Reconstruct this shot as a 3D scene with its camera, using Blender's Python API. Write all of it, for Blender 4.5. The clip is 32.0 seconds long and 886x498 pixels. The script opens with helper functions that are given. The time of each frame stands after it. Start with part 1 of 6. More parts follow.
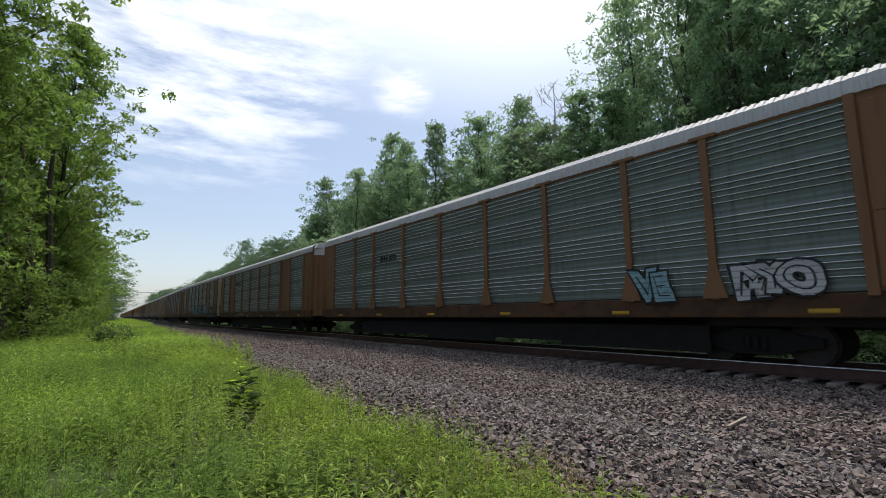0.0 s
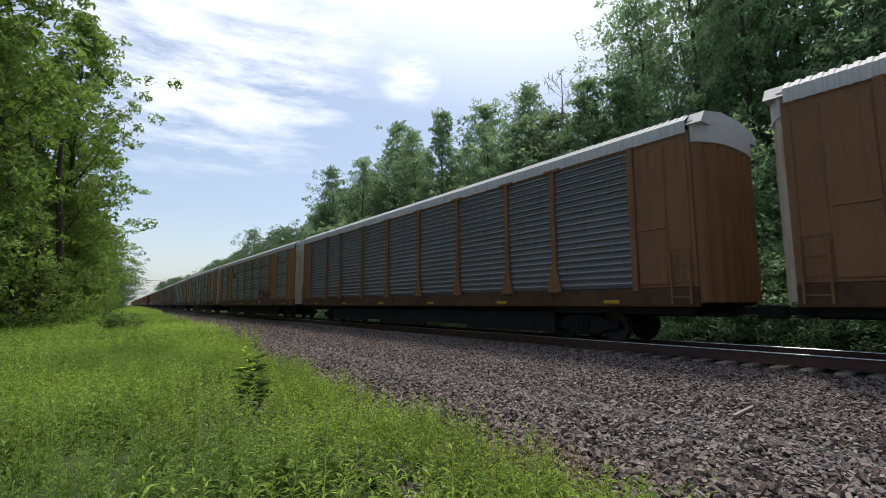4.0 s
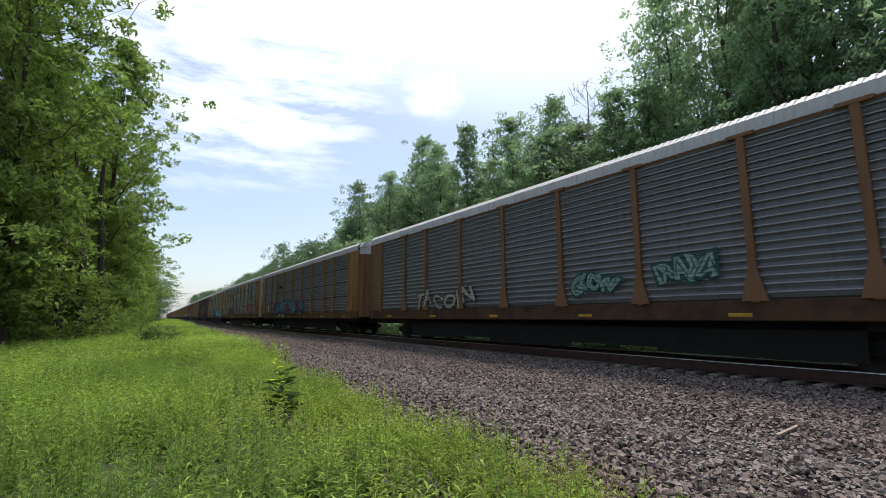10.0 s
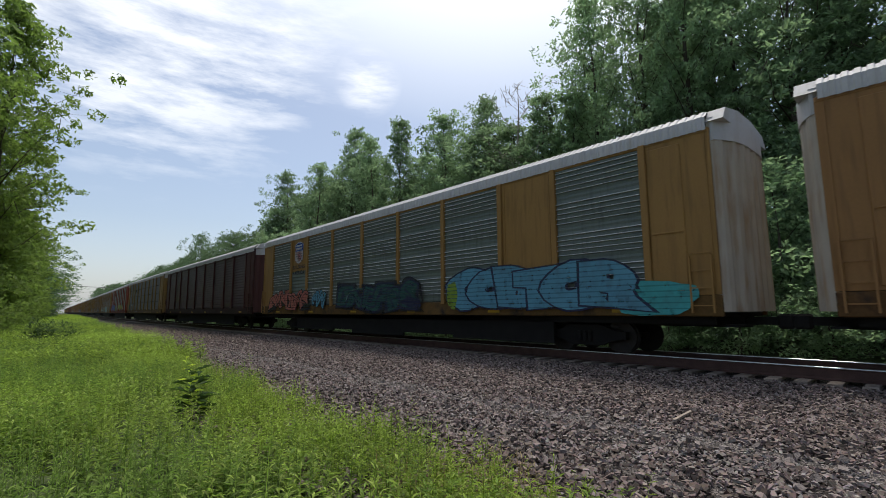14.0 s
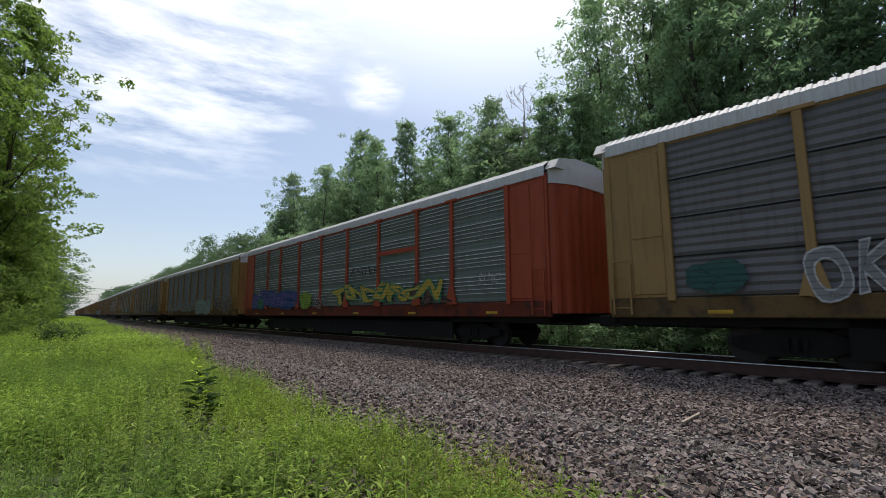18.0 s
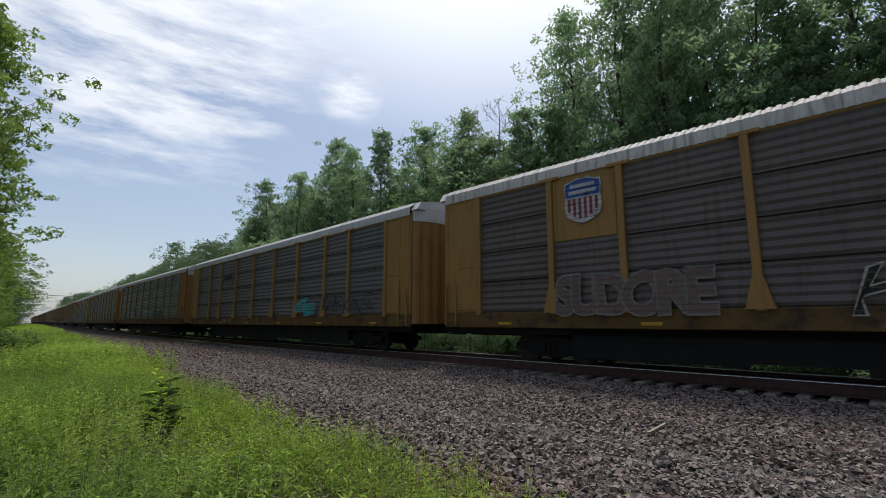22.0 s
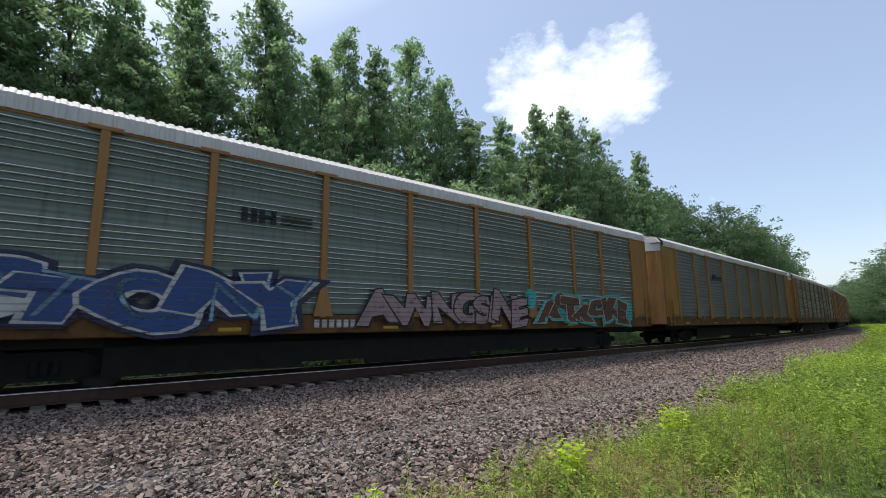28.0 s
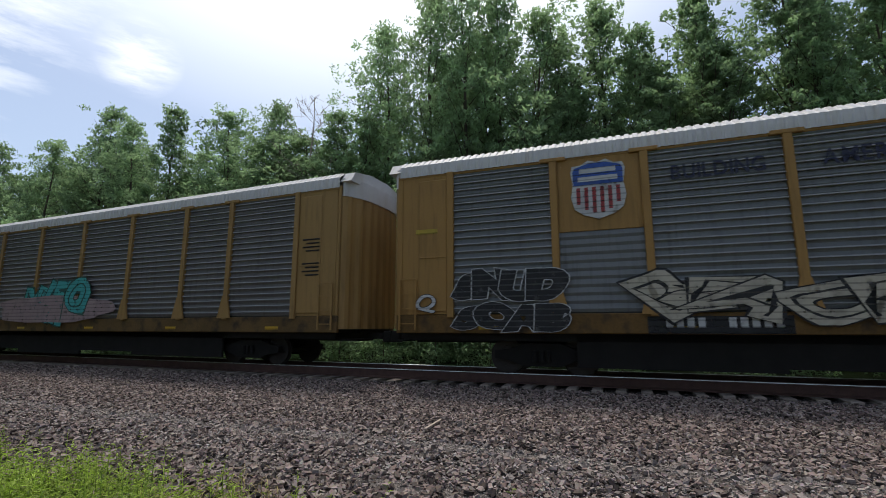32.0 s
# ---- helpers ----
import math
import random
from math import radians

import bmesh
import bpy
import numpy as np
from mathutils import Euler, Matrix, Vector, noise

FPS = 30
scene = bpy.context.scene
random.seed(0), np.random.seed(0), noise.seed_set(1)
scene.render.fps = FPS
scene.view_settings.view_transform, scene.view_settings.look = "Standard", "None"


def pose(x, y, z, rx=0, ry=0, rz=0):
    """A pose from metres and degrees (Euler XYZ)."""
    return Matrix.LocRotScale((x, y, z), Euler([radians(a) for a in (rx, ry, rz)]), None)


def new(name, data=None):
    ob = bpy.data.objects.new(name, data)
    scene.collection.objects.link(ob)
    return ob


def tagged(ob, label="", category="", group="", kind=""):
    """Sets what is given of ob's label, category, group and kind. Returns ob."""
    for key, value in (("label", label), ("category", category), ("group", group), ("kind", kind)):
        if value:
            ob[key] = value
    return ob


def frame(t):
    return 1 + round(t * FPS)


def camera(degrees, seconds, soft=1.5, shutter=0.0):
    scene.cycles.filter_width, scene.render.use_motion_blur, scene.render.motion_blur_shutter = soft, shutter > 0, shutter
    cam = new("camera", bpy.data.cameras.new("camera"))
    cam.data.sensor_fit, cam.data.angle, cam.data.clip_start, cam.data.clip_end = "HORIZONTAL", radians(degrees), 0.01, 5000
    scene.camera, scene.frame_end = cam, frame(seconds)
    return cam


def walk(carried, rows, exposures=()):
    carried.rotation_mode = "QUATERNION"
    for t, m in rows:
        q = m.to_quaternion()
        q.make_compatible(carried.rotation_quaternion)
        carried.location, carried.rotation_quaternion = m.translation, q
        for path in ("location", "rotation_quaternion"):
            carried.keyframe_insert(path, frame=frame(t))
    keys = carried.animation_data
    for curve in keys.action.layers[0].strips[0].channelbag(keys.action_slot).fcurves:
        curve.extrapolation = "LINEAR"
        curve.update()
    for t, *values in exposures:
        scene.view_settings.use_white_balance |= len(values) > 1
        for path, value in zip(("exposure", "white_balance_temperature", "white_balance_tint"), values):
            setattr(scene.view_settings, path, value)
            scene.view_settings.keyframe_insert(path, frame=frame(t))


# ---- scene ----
cam = camera(87.22, 32.0, soft=0.65, shutter=0.04)
PATH = [
    (0, pose(0.006, -0.005, 1.600, 97.86, 0.62, -36.86)),
    (0.5, pose(-0.006, 0.005, 1.600, 97.16, 0.77, -35.11)),
    (1, pose(-0.013, 0.009, 1.600, 96.77, 0.66, -34.17)),
    (1.5, pose(-0.017, 0.012, 1.600, 96.61, 0.64, -33.61)),
    (2, pose(-0.018, 0.013, 1.600, 96.57, 0.72, -33.47)),
    (2.5, pose(-0.013, 0.009, 1.600, 96.66, 0.75, -34.16)),
    (3, pose(-0.007, 0.005, 1.600, 96.65, 0.67, -35.10)),
    (3.5, pose(-0.002, 0.001, 1.600, 96.56, 0.53, -35.78)),
    (5.5, pose(0.031, -0.024, 1.600, 95.62, 0.78, -40.45)),
    (5.6, pose(0.050, -0.042, 1.600, 95.56, 0.91, -43.36)),
    (6, pose(0.139, -0.153, 1.600, 95.98, 0.25, -59.52)),
    (6.5, pose(0.209, -0.434, 1.600, 94.66, 1.08, -92.54)),
    (6.8, pose(0.169, -0.609, 1.600, 94.32, 1.18, -112.95)),
    (7, pose(0.132, -0.681, 1.600, 93.83, 0.98, -122.11)),
    (7.4, pose(0.075, -0.755, 1.600, 92.97, 0.83, -132.61)),
    (7.5, pose(0.065, -0.767, 1.600, 92.74, 0.80, -134.38)),
    (8, pose(0.042, -0.788, 1.600, 92.19, 0.58, -137.93)),
    (8.5, pose(0.065, -0.766, 1.600, 92.38, 0.35, -134.26)),
    (8.8, pose(0.171, -0.605, 1.600, 93.80, 0.15, -112.46)),
    (8.9, pose(0.196, -0.527, 1.600, 94.81, 0.29, -103.20)),
    (9, pose(0.209, -0.440, 1.600, 95.74, -0.05, -93.28)),
    (9.2, pose(0.186, -0.259, 1.600, 97.52, -0.66, -72.61)),
    (9.3, pose(0.152, -0.176, 1.600, 98.06, -0.55, -62.42)),
    (9.5, pose(0.063, -0.054, 1.600, 98.85, 0.10, -45.35)),
    (10, pose(-0.022, 0.015, 1.600, 98.12, 0.36, -32.98)),
    (10.5, pose(-0.034, 0.022, 1.600, 97.68, 0.37, -31.44)),
    (11, pose(-0.017, 0.012, 1.600, 97.89, 0.56, -33.63)),
    (11.5, pose(0.004, -0.003, 1.600, 98.23, 0.56, -36.53)),
    (12, pose(0.018, -0.014, 1.600, 98.43, 0.43, -38.57)),
    (12.5, pose(0.028, -0.022, 1.600, 98.07, 0.42, -39.98)),
    (13, pose(0.033, -0.026, 1.600, 97.93, 0.30, -40.69)),
    (13.5, pose(0.035, -0.028, 1.600, 97.63, 0.34, -41.04)),
    (14, pose(0.038, -0.030, 1.600, 97.52, 0.31, -41.44)),
    (14.5, pose(0.034, -0.027, 1.600, 97.67, 0.30, -40.87)),
    (15, pose(0.024, -0.019, 1.600, 97.81, 0.23, -39.41)),
    (15.5, pose(0.014, -0.011, 1.600, 97.76, 0.17, -38.01)),
    (17.5, pose(0.010, -0.008, 1.600, 97.45, 0.17, -37.42)),
    (18, pose(0.033, -0.026, 1.600, 97.71, 0.35, -40.73)),
    (18.5, pose(0.103, -0.100, 1.600, 97.67, 0.42, -52.24)),
    (19, pose(0.170, -0.215, 1.600, 98.93, 0.02, -67.34)),
    (19.5, pose(0.183, -0.250, 1.600, 99.56, -0.08, -71.53)),
    (19.9, pose(0.156, -0.184, 1.600, 99.28, -0.22, -63.47)),
    (20, pose(0.144, -0.162, 1.600, 98.99, 0.16, -60.67)),
    (20.5, pose(0.112, -0.112, 1.600, 98.76, -0.07, -53.88)),
    (21, pose(0.088, -0.082, 1.600, 98.70, -0.04, -49.61)),
    (21.5, pose(0.069, -0.061, 1.600, 98.76, -0.02, -46.43)),
    (22, pose(0.054, -0.045, 1.600, 98.95, -0.03, -43.92)),
    (22.5, pose(0.041, -0.034, 1.600, 98.96, -0.00, -42.01)),
    (23, pose(0.037, -0.030, 1.600, 98.70, -0.07, -41.42)),
    (23.5, pose(0.044, -0.036, 1.600, 98.29, 0.06, -42.44)),
    (24, pose(0.058, -0.049, 1.600, 98.60, 0.14, -44.53)),
    (24.5, pose(0.066, -0.057, 1.600, 98.91, 0.24, -45.90)),
    (26.5, pose(0.128, -0.135, 1.600, 98.96, -0.19, -56.18)),
    (26.6, pose(0.146, -0.165, 1.600, 98.51, -0.11, -60.18)),
    (26.9, pose(0.190, -0.270, 1.600, 98.99, 0.20, -73.36)),
    (27, pose(0.200, -0.311, 1.600, 99.00, 0.40, -78.27)),
    (27.4, pose(0.202, -0.495, 1.600, 99.49, 0.50, -98.71)),
    (27.5, pose(0.192, -0.545, 1.600, 99.54, 0.59, -104.33)),
    (28, pose(0.104, -0.722, 1.600, 99.34, 0.67, -127.65)),
    (28.5, pose(0.091, -0.737, 1.600, 98.29, 0.51, -129.86)),
    (29, pose(0.100, -0.726, 1.600, 97.60, 0.28, -128.32)),
    (29.5, pose(0.121, -0.698, 1.600, 97.42, 0.31, -124.38)),
    (29.6, pose(0.128, -0.687, 1.600, 97.56, -0.09, -122.86)),
    (30, pose(0.177, -0.591, 1.600, 98.05, -0.00, -110.69)),
    (30.4, pose(0.207, -0.464, 1.600, 98.78, 0.05, -96.02)),
    (30.5, pose(0.209, -0.428, 1.600, 98.96, -0.16, -91.87)),
    (30.8, pose(0.201, -0.317, 1.600, 99.88, -0.34, -79.35)),
    (31, pose(0.189, -0.267, 1.600, 100.40, -0.30, -73.53)),
    (31.5, pose(0.179, -0.238, 1.600, 99.84, -0.18, -70.07)),
    (32, pose(0.170, -0.215, 1.600, 99.48, 0.04, -67.29)),
]
EXPOSURES = [(0, 0.35), (6, 0.4), (7.2, 1.15), (8.5, 1.25), (9.0, 1.4), (9.4, 1.0), (10, 0.6), (11, 0.55), (14, 0.2), (18, 0.3), (20, 0.45), (21, 0.1), (24, 0.05), (26.5, -0.1), (27, -0.3), (27.4, 0.35), (28, 0.7), (29, 0.75), (30, 1.0), (31, 0.7), (32, 0.35)]
walk(cam, PATH, EXPOSURES)

# ---- light ----
SUN_AZ, SUN_EL = -53.0, 69.0
sun = new("sun", bpy.data.lights.new("sun", "SUN"))
sun.data.energy, sun.data.angle, sun.data.color = 2.35, radians(11.0), (1.0, 0.94, 0.84)
sun_dir = Vector((-math.sin(radians(SUN_AZ)) * math.cos(radians(SUN_EL)), math.cos(radians(SUN_AZ)) * math.cos(radians(SUN_EL)), math.sin(radians(SUN_EL))))
sun.matrix_world = Matrix.Translation((0, 0, 60)) @ sun_dir.to_track_quat("Z", "Y").to_matrix().to_4x4()

world = bpy.data.worlds.new("sky")
scene.world = world
world.use_nodes = True
wn, wl = world.node_tree.nodes, world.node_tree.links
bg = wn["Background"]
bg.inputs[1].default_value = 0.12
sky = wn.new("ShaderNodeTexSky")
sky.sky_type = "NISHITA"
sky.sun_disc = False
sky.sun_elevation = radians(SUN_EL)
sky.sun_rotation = radians(-SUN_AZ)
sky.dust_density = 2.2
sky.air_density = 1.0
sky.ozone_density = 1.5


def wmath(op, a, b=0.0, clamp=False):
    n = wn.new("ShaderNodeMath")
    n.operation, n.use_clamp = op, clamp
    for i, v in enumerate((a, b)):
        if isinstance(v, (int, float)):
            n.inputs[i].default_value = v
        else:
            wl.new(v, n.inputs[i])
    return n.outputs[0]


coord = wn.new("ShaderNodeTexCoord")


def toward(az, el):
    a, e = radians(az), radians(el)
    return (-math.sin(a) * math.cos(e), math.cos(a) * math.cos(e), math.sin(e))


def near_to(az, el, full, none):
    """1 inside the angle full from a direction, 0 beyond none, in degrees."""
    d = wn.new("ShaderNodeVectorMath")
    d.operation = "DOT_PRODUCT"
    wl.new(coord.outputs["Generated"], d.inputs[0])
    d.inputs[1].default_value = toward(az, el)
    r = wn.new("ShaderNodeMapRange")
    r.inputs[1].default_value, r.inputs[2].default_value = math.cos(radians(none)), math.cos(radians(full))
    wl.new(d.outputs["Value"], r.inputs[0])
    return r.outputs[0]


def cloud_noise(scale, detail, stretch):
    m = wn.new("ShaderNodeMapping")
    m.inputs["Scale"].default_value = stretch
    m.inputs["Rotation"].default_value = (0, radians(14), radians(25))
    wl.new(coord.outputs["Generated"], m.inputs[0])
    t = wn.new("ShaderNodeTexNoise")
    t.inputs["Scale"].default_value, t.inputs["Detail"].default_value, t.inputs["Roughness"].default_value = scale, detail, 0.62
    wl.new(m.outputs[0], t.inputs["Vector"])
    return t.outputs["Fac"]


# thin streaked cloud to the north, one bright cumulus to the south, a haze toward the sun and the horizon
puffs = cloud_noise(9.0, 7.0, (1, 1, 1.6))
wisps = cloud_noise(7.0, 8.0, (1.0, 1.0, 4.5))
cum = wmath("MAXIMUM", near_to(-140.5, 27.6, 0.5, 7.5), near_to(-148.5, 27.2, 0.5, 8.0))
cum = wmath("MULTIPLY", wmath("SUBTRACT", wmath("ADD", puffs, wmath("MULTIPLY", cum, 0.5)), 0.7), 2.6, True)
small = wmath("MULTIPLY", wmath("SUBTRACT", wisps, 0.40), 4.0, True)
small = wmath("MULTIPLY", small, wmath("MULTIPLY", near_to(-31.9, 26.9, 0.0, 4.0), 0.8))
cirrus = wmath("MULTIPLY", wmath("SUBTRACT", wmath("ADD", wisps, wmath("MULTIPLY", near_to(-8, 31, 6, 19), 0.2)), 0.52), 3.4, True)
cirrus = wmath("MULTIPLY", cirrus, wmath("MULTIPLY", near_to(-8, 33, 11, 22), 0.75))
haze = wmath("MULTIPLY", near_to(SUN_AZ, SUN_EL, 6, 46), 0.75)
sep = wn.new("ShaderNodeSeparateXYZ")
wl.new(coord.outputs["Generated"], sep.inputs[0])
low = wmath("SUBTRACT", 1.0, wmath("MULTIPLY", wmath("ABSOLUTE", sep.outputs[2]), 3.6), True)
low = wmath("MULTIPLY", low, 0.38)
veil = wmath("MAXIMUM", wmath("MAXIMUM", haze, low), 0.14)
mixa = wn.new("ShaderNodeMix")
mixa.data_type = "RGBA"
wl.new(veil, mixa.inputs[0])
wl.new(sky.outputs[0], mixa.inputs[6])
mixa.inputs[7].default_value = (6.5, 7.0, 7.7, 1)
glow = wn.new("ShaderNodeMix")
glow.data_type = "RGBA"
wl.new(wmath("MULTIPLY", near_to(SUN_AZ, SUN_EL, 8, 48), 0.55), glow.inputs[0])
wl.new(mixa.outputs[2], glow.inputs[6])
glow.inputs[7].default_value = (15.0, 15.2, 15.0, 1)
mixb = wn.new("ShaderNodeMix")
mixb.data_type = "RGBA"
wl.new(wmath("MAXIMUM", wmath("MAXIMUM", cum, small), cirrus), mixb.inputs[0])
wl.new(glow.outputs[2], mixb.inputs[6])
mixb.inputs[7].default_value = (8.6, 8.8, 9.1, 1)
wl.new(mixb.outputs[2], bg.inputs[0])

# ---- materials ----
MATS = {}


def material(name, colour, rough=0.7, metal=0.0, spread=0.25, scale=6.0, fine=40.0, bump=0.0, streak=False, grime=None, per_object=0.0, spec=0.3):
    """A procedural surface: a colour that wanders at two scales, optional vertical dirt streaks, relief."""
    if name in MATS:
        return MATS[name]
    m = bpy.data.materials.new(name)
    m.use_nodes = True
    n, l = m.node_tree.nodes, m.node_tree.links
    b = n["Principled BSDF"]
    b.inputs["Roughness"].default_value, b.inputs["Metallic"].default_value = rough, metal
    b.inputs["Specular IOR Level"].default_value = spec
    tc = n.new("ShaderNodeTexCoord")
    info = n.new("ShaderNodeObjectInfo")
    shift = n.new("ShaderNodeVectorMath")
    shift.operation = "MULTIPLY_ADD"
    comb = n.new("ShaderNodeCombineXYZ")
    for i in range(3):
        l.new(info.outputs["Random"], comb.inputs[i])
    l.new(comb.outputs[0], shift.inputs[0])
    shift.inputs[1].default_value = (13, 29, 17)
    l.new(tc.outputs["Object"], shift.inputs[2])

    def tex(s, detail, stretch=(1, 1, 1)):
        mp = n.new("ShaderNodeMapping")
        mp.inputs["Scale"].default_value = stretch
        l.new(shift.outputs[0], mp.inputs[0])
        t = n.new("ShaderNodeTexNoise")
        t.inputs["Scale"].default_value, t.inputs["Detail"].default_value = s, detail
        l.new(mp.outputs[0], t.inputs["Vector"])
        return t.outputs["Fac"]

    def add(op, a, c, clamp=False):
        k = n.new("ShaderNodeMath")
        k.operation, k.use_clamp = op, clamp
        for i, v in enumerate((a, c)):
            if isinstance(v, (int, float)):
                k.inputs[i].default_value = v
            else:
                l.new(v, k.inputs[i])
        return k.outputs[0]

    big, small_ = tex(scale, 4), tex(fine, 3)
    f = add("ADD", add("MULTIPLY", add("SUBTRACT", big, 0.5), 2.2 * spread), add("MULTIPLY", add("SUBTRACT", small_, 0.5), 1.3 * spread))
    if per_object:
        f = add("ADD", f, add("MULTIPLY", add("SUBTRACT", info.outputs["Random"], 0.5), per_object))
    f = add("ADD", f, 1.0)
    vm = n.new("ShaderNodeVectorMath")
    vm.operation = "SCALE"
    vm.inputs[0].default_value = colour
    l.new(f, vm.inputs["Scale"])
    out = vm.outputs[0]
    if grime:
        g = tex(2.4, 5, (1, 3.5, 0.35) if streak else (1, 1, 1))
        g = add("MULTIPLY", add("SUBTRACT", g, 0.5), 4.0, True)
        mx = n.new("ShaderNodeMix")
        mx.data_type = "RGBA"
        l.new(g, mx.inputs[0])
        l.new(out, mx.inputs[6])
        mx.inputs[7].default_value = (*grime, 1)
        out = mx.outputs[2]
    l.new(out, b.inputs["Base Color"])
    if bump:
        bp = n.new("ShaderNodeBump")
        bp.inputs["Strength"].default_value, bp.inputs["Distance"].default_value = 1.0, bump
        l.new(small_, bp.inputs["Height"])
        l.new(bp.outputs[0], b.inputs["Normal"])
    MATS[name] = m
    return m


def gravel_material(name, colour, cells, spread, relief):
    """Packed broken stone: each cell has its own tone, the joints between are dark and deep."""
    m = bpy.data.materials.new(name)
    m.use_nodes = True
    n, l = m.node_tree.nodes, m.node_tree.links
    b = n["Principled BSDF"]
    b.inputs["Roughness"].default_value, b.inputs["Specular IOR Level"].default_value = 0.92, 0.2
    tc = n.new("ShaderNodeTexCoord")
    wob = n.new("ShaderNodeTexNoise")
    wob.inputs["Scale"].default_value = cells * 0.8
    l.new(tc.outputs["Object"], wob.inputs["Vector"])
    mixv = n.new("ShaderNodeVectorMath")
    mixv.operation = "MULTIPLY_ADD"
    l.new(wob.outputs["Color"], mixv.inputs[0])
    mixv.inputs[1].default_value = (0.7 / cells,) * 3
    l.new(tc.outputs["Object"], mixv.inputs[2])
    v = n.new("ShaderNodeTexVoronoi")
    e = n.new("ShaderNodeTexVoronoi")
    e.feature = "DISTANCE_TO_EDGE"
    for t in (v, e):
        t.inputs["Scale"].default_value = cells
        l.new(mixv.outputs[0], t.inputs["Vector"])
    tone = n.new("ShaderNodeSeparateColor")
    l.new(v.outputs["Color"], tone.inputs[0])
    broad = n.new("ShaderNodeTexNoise")
    broad.inputs["Scale"].default_value, broad.inputs["Detail"].default_value = 0.8, 4.0
    l.new(tc.outputs["Object"], broad.inputs["Vector"])

    def calc(op, a, c, clamp=False):
        k = n.new("ShaderNodeMath")
        k.operation, k.use_clamp = op, clamp
        for i, q in enumerate((a, c)):
            if isinstance(q, (int, float)):
                k.inputs[i].default_value = q
            else:
                l.new(q, k.inputs[i])
        return k.outputs[0]
    joint = calc("ADD", calc("MULTIPLY", e.outputs["Distance"], 7.0, True), 0.22, True)
    f = calc("ADD", calc("MULTIPLY", tone.outputs[0], 2 * spread), 1 - spread)
    f = calc("MULTIPLY", calc("MULTIPLY", f, joint), calc("ADD", calc("MULTIPLY", broad.outputs["Fac"], 0.7), 0.65))
    vm = n.new("ShaderNodeVectorMath")
    vm.operation = "SCALE"
    vm.inputs[0].default_value = colour
    l.new(f, vm.inputs["Scale"])
    l.new(vm.outputs[0], b.inputs["Base Color"])
    bp = n.new("ShaderNodeBump")
    bp.inputs["Strength"].default_value, bp.inputs["Distance"].default_value = 1.0, relief
    l.new(calc("ADD", calc("MULTIPLY", e.outputs["Distance"], 3.0, True), calc("MULTIPLY", tone.outputs[1], 0.7)), bp.inputs["Height"])
    l.new(bp.outputs[0], b.inputs["Normal"])
    return m


def leaf_material(name, colour, through_colour, amount=0.35, spread=0.5):
    if name in MATS:
        return MATS[name]
    m = bpy.data.materials.new(name)
    m.use_nodes = True
    n, l = m.node_tree.nodes, m.node_tree.links
    out = n["Material Output"]
    b = n["Principled BSDF"]
    b.inputs["Roughness"].default_value = 0.6
    b.inputs["Specular IOR Level"].default_value = 0.12
    geo, info = n.new("ShaderNodeNewGeometry"), n.new("ShaderNodeObjectInfo")
    mm = n.new("ShaderNodeMath")
    mm.operation = "MULTIPLY_ADD"
    l.new(geo.outputs["Random Per Island"], mm.inputs[0])
    mm.inputs[1].default_value, mm.inputs[2].default_value = spread, 1 - spread * 0.5
    m2 = n.new("ShaderNodeMath")
    m2.operation = "MULTIPLY_ADD"
    l.new(info.outputs["Random"], m2.inputs[0])
    m2.inputs[1].default_value, m2.inputs[2].default_value = 0.35, 0.82
    m3 = n.new("ShaderNodeMath")
    m3.operation = "MULTIPLY"
    l.new(mm.outputs[0], m3.inputs[0])
    l.new(m2.outputs[0], m3.inputs[1])
    cols = []
    for c in (colour, through_colour):
        v = n.new("ShaderNodeVectorMath")
        v.operation = "SCALE"
        v.inputs[0].default_value = c
        l.new(m3.outputs[0], v.inputs["Scale"])
        cols.append(v.outputs[0])
    tr = n.new("ShaderNodeBsdfTranslucent")
    l.new(cols[0], b.inputs["Base Color"])
    l.new(cols[1], tr.inputs[0])
    mix = n.new("ShaderNodeMixShader")
    mix.inputs[0].default_value = amount
    l.new(b.outputs[0], mix.inputs[1])
    l.new(tr.outputs[0], mix.inputs[2])
    l.new(mix.outputs[0], out.inputs[0])
    MATS[name] = m
    return m


# ---- plan ----
TR = 0.46            # top of rail
TX = 12.5            # track centre beside the camera
R_SOUTH, R_NORTH = 683.0, 900.0
PITCH = 27.49        # car to car


def track(s):
    """Place (x, y) and heading of the track centre at s metres along it; straight beside the camera, bending away at both ends."""
    if s < 15:
        a = (s - 15) / R_SOUTH
        return TX + R_SOUTH * (1 - math.cos(a)), 15 + R_SOUTH * math.sin(a), a
    if s < 60:
        return TX, s, 0.0
    a = min((s - 60) / R_NORTH, 0.033)
    x, y, rest = TX + R_NORTH * (1 - math.cos(a)), 60 + R_NORTH * math.sin(a), s - 60 - R_NORTH * a
    return x + rest * math.sin(a), y + rest * math.cos(a), a


def beside(s, off, z=0.0):
    x, y, a = track(s)
    return Vector((x + off * math.cos(a), y - off * math.sin(a), z))


def mesh_of(name, bm, mat_, smooth=False):
    me = bpy.data.meshes.new(name)
    bm.to_mesh(me)
    bm.free()
    me.materials.append(mat_)
    if smooth:
        for p in me.polygons:
            p.use_smooth = True
    return me


def part(name, data, parent, m=None, label=""):
    """One mesh object under a thing or under a part."""
    ob = new(name, data)
    ob.parent = parent
    if m is not None:
        ob.matrix_basis = m
    if label:
        ob["label"] = label
    return ob


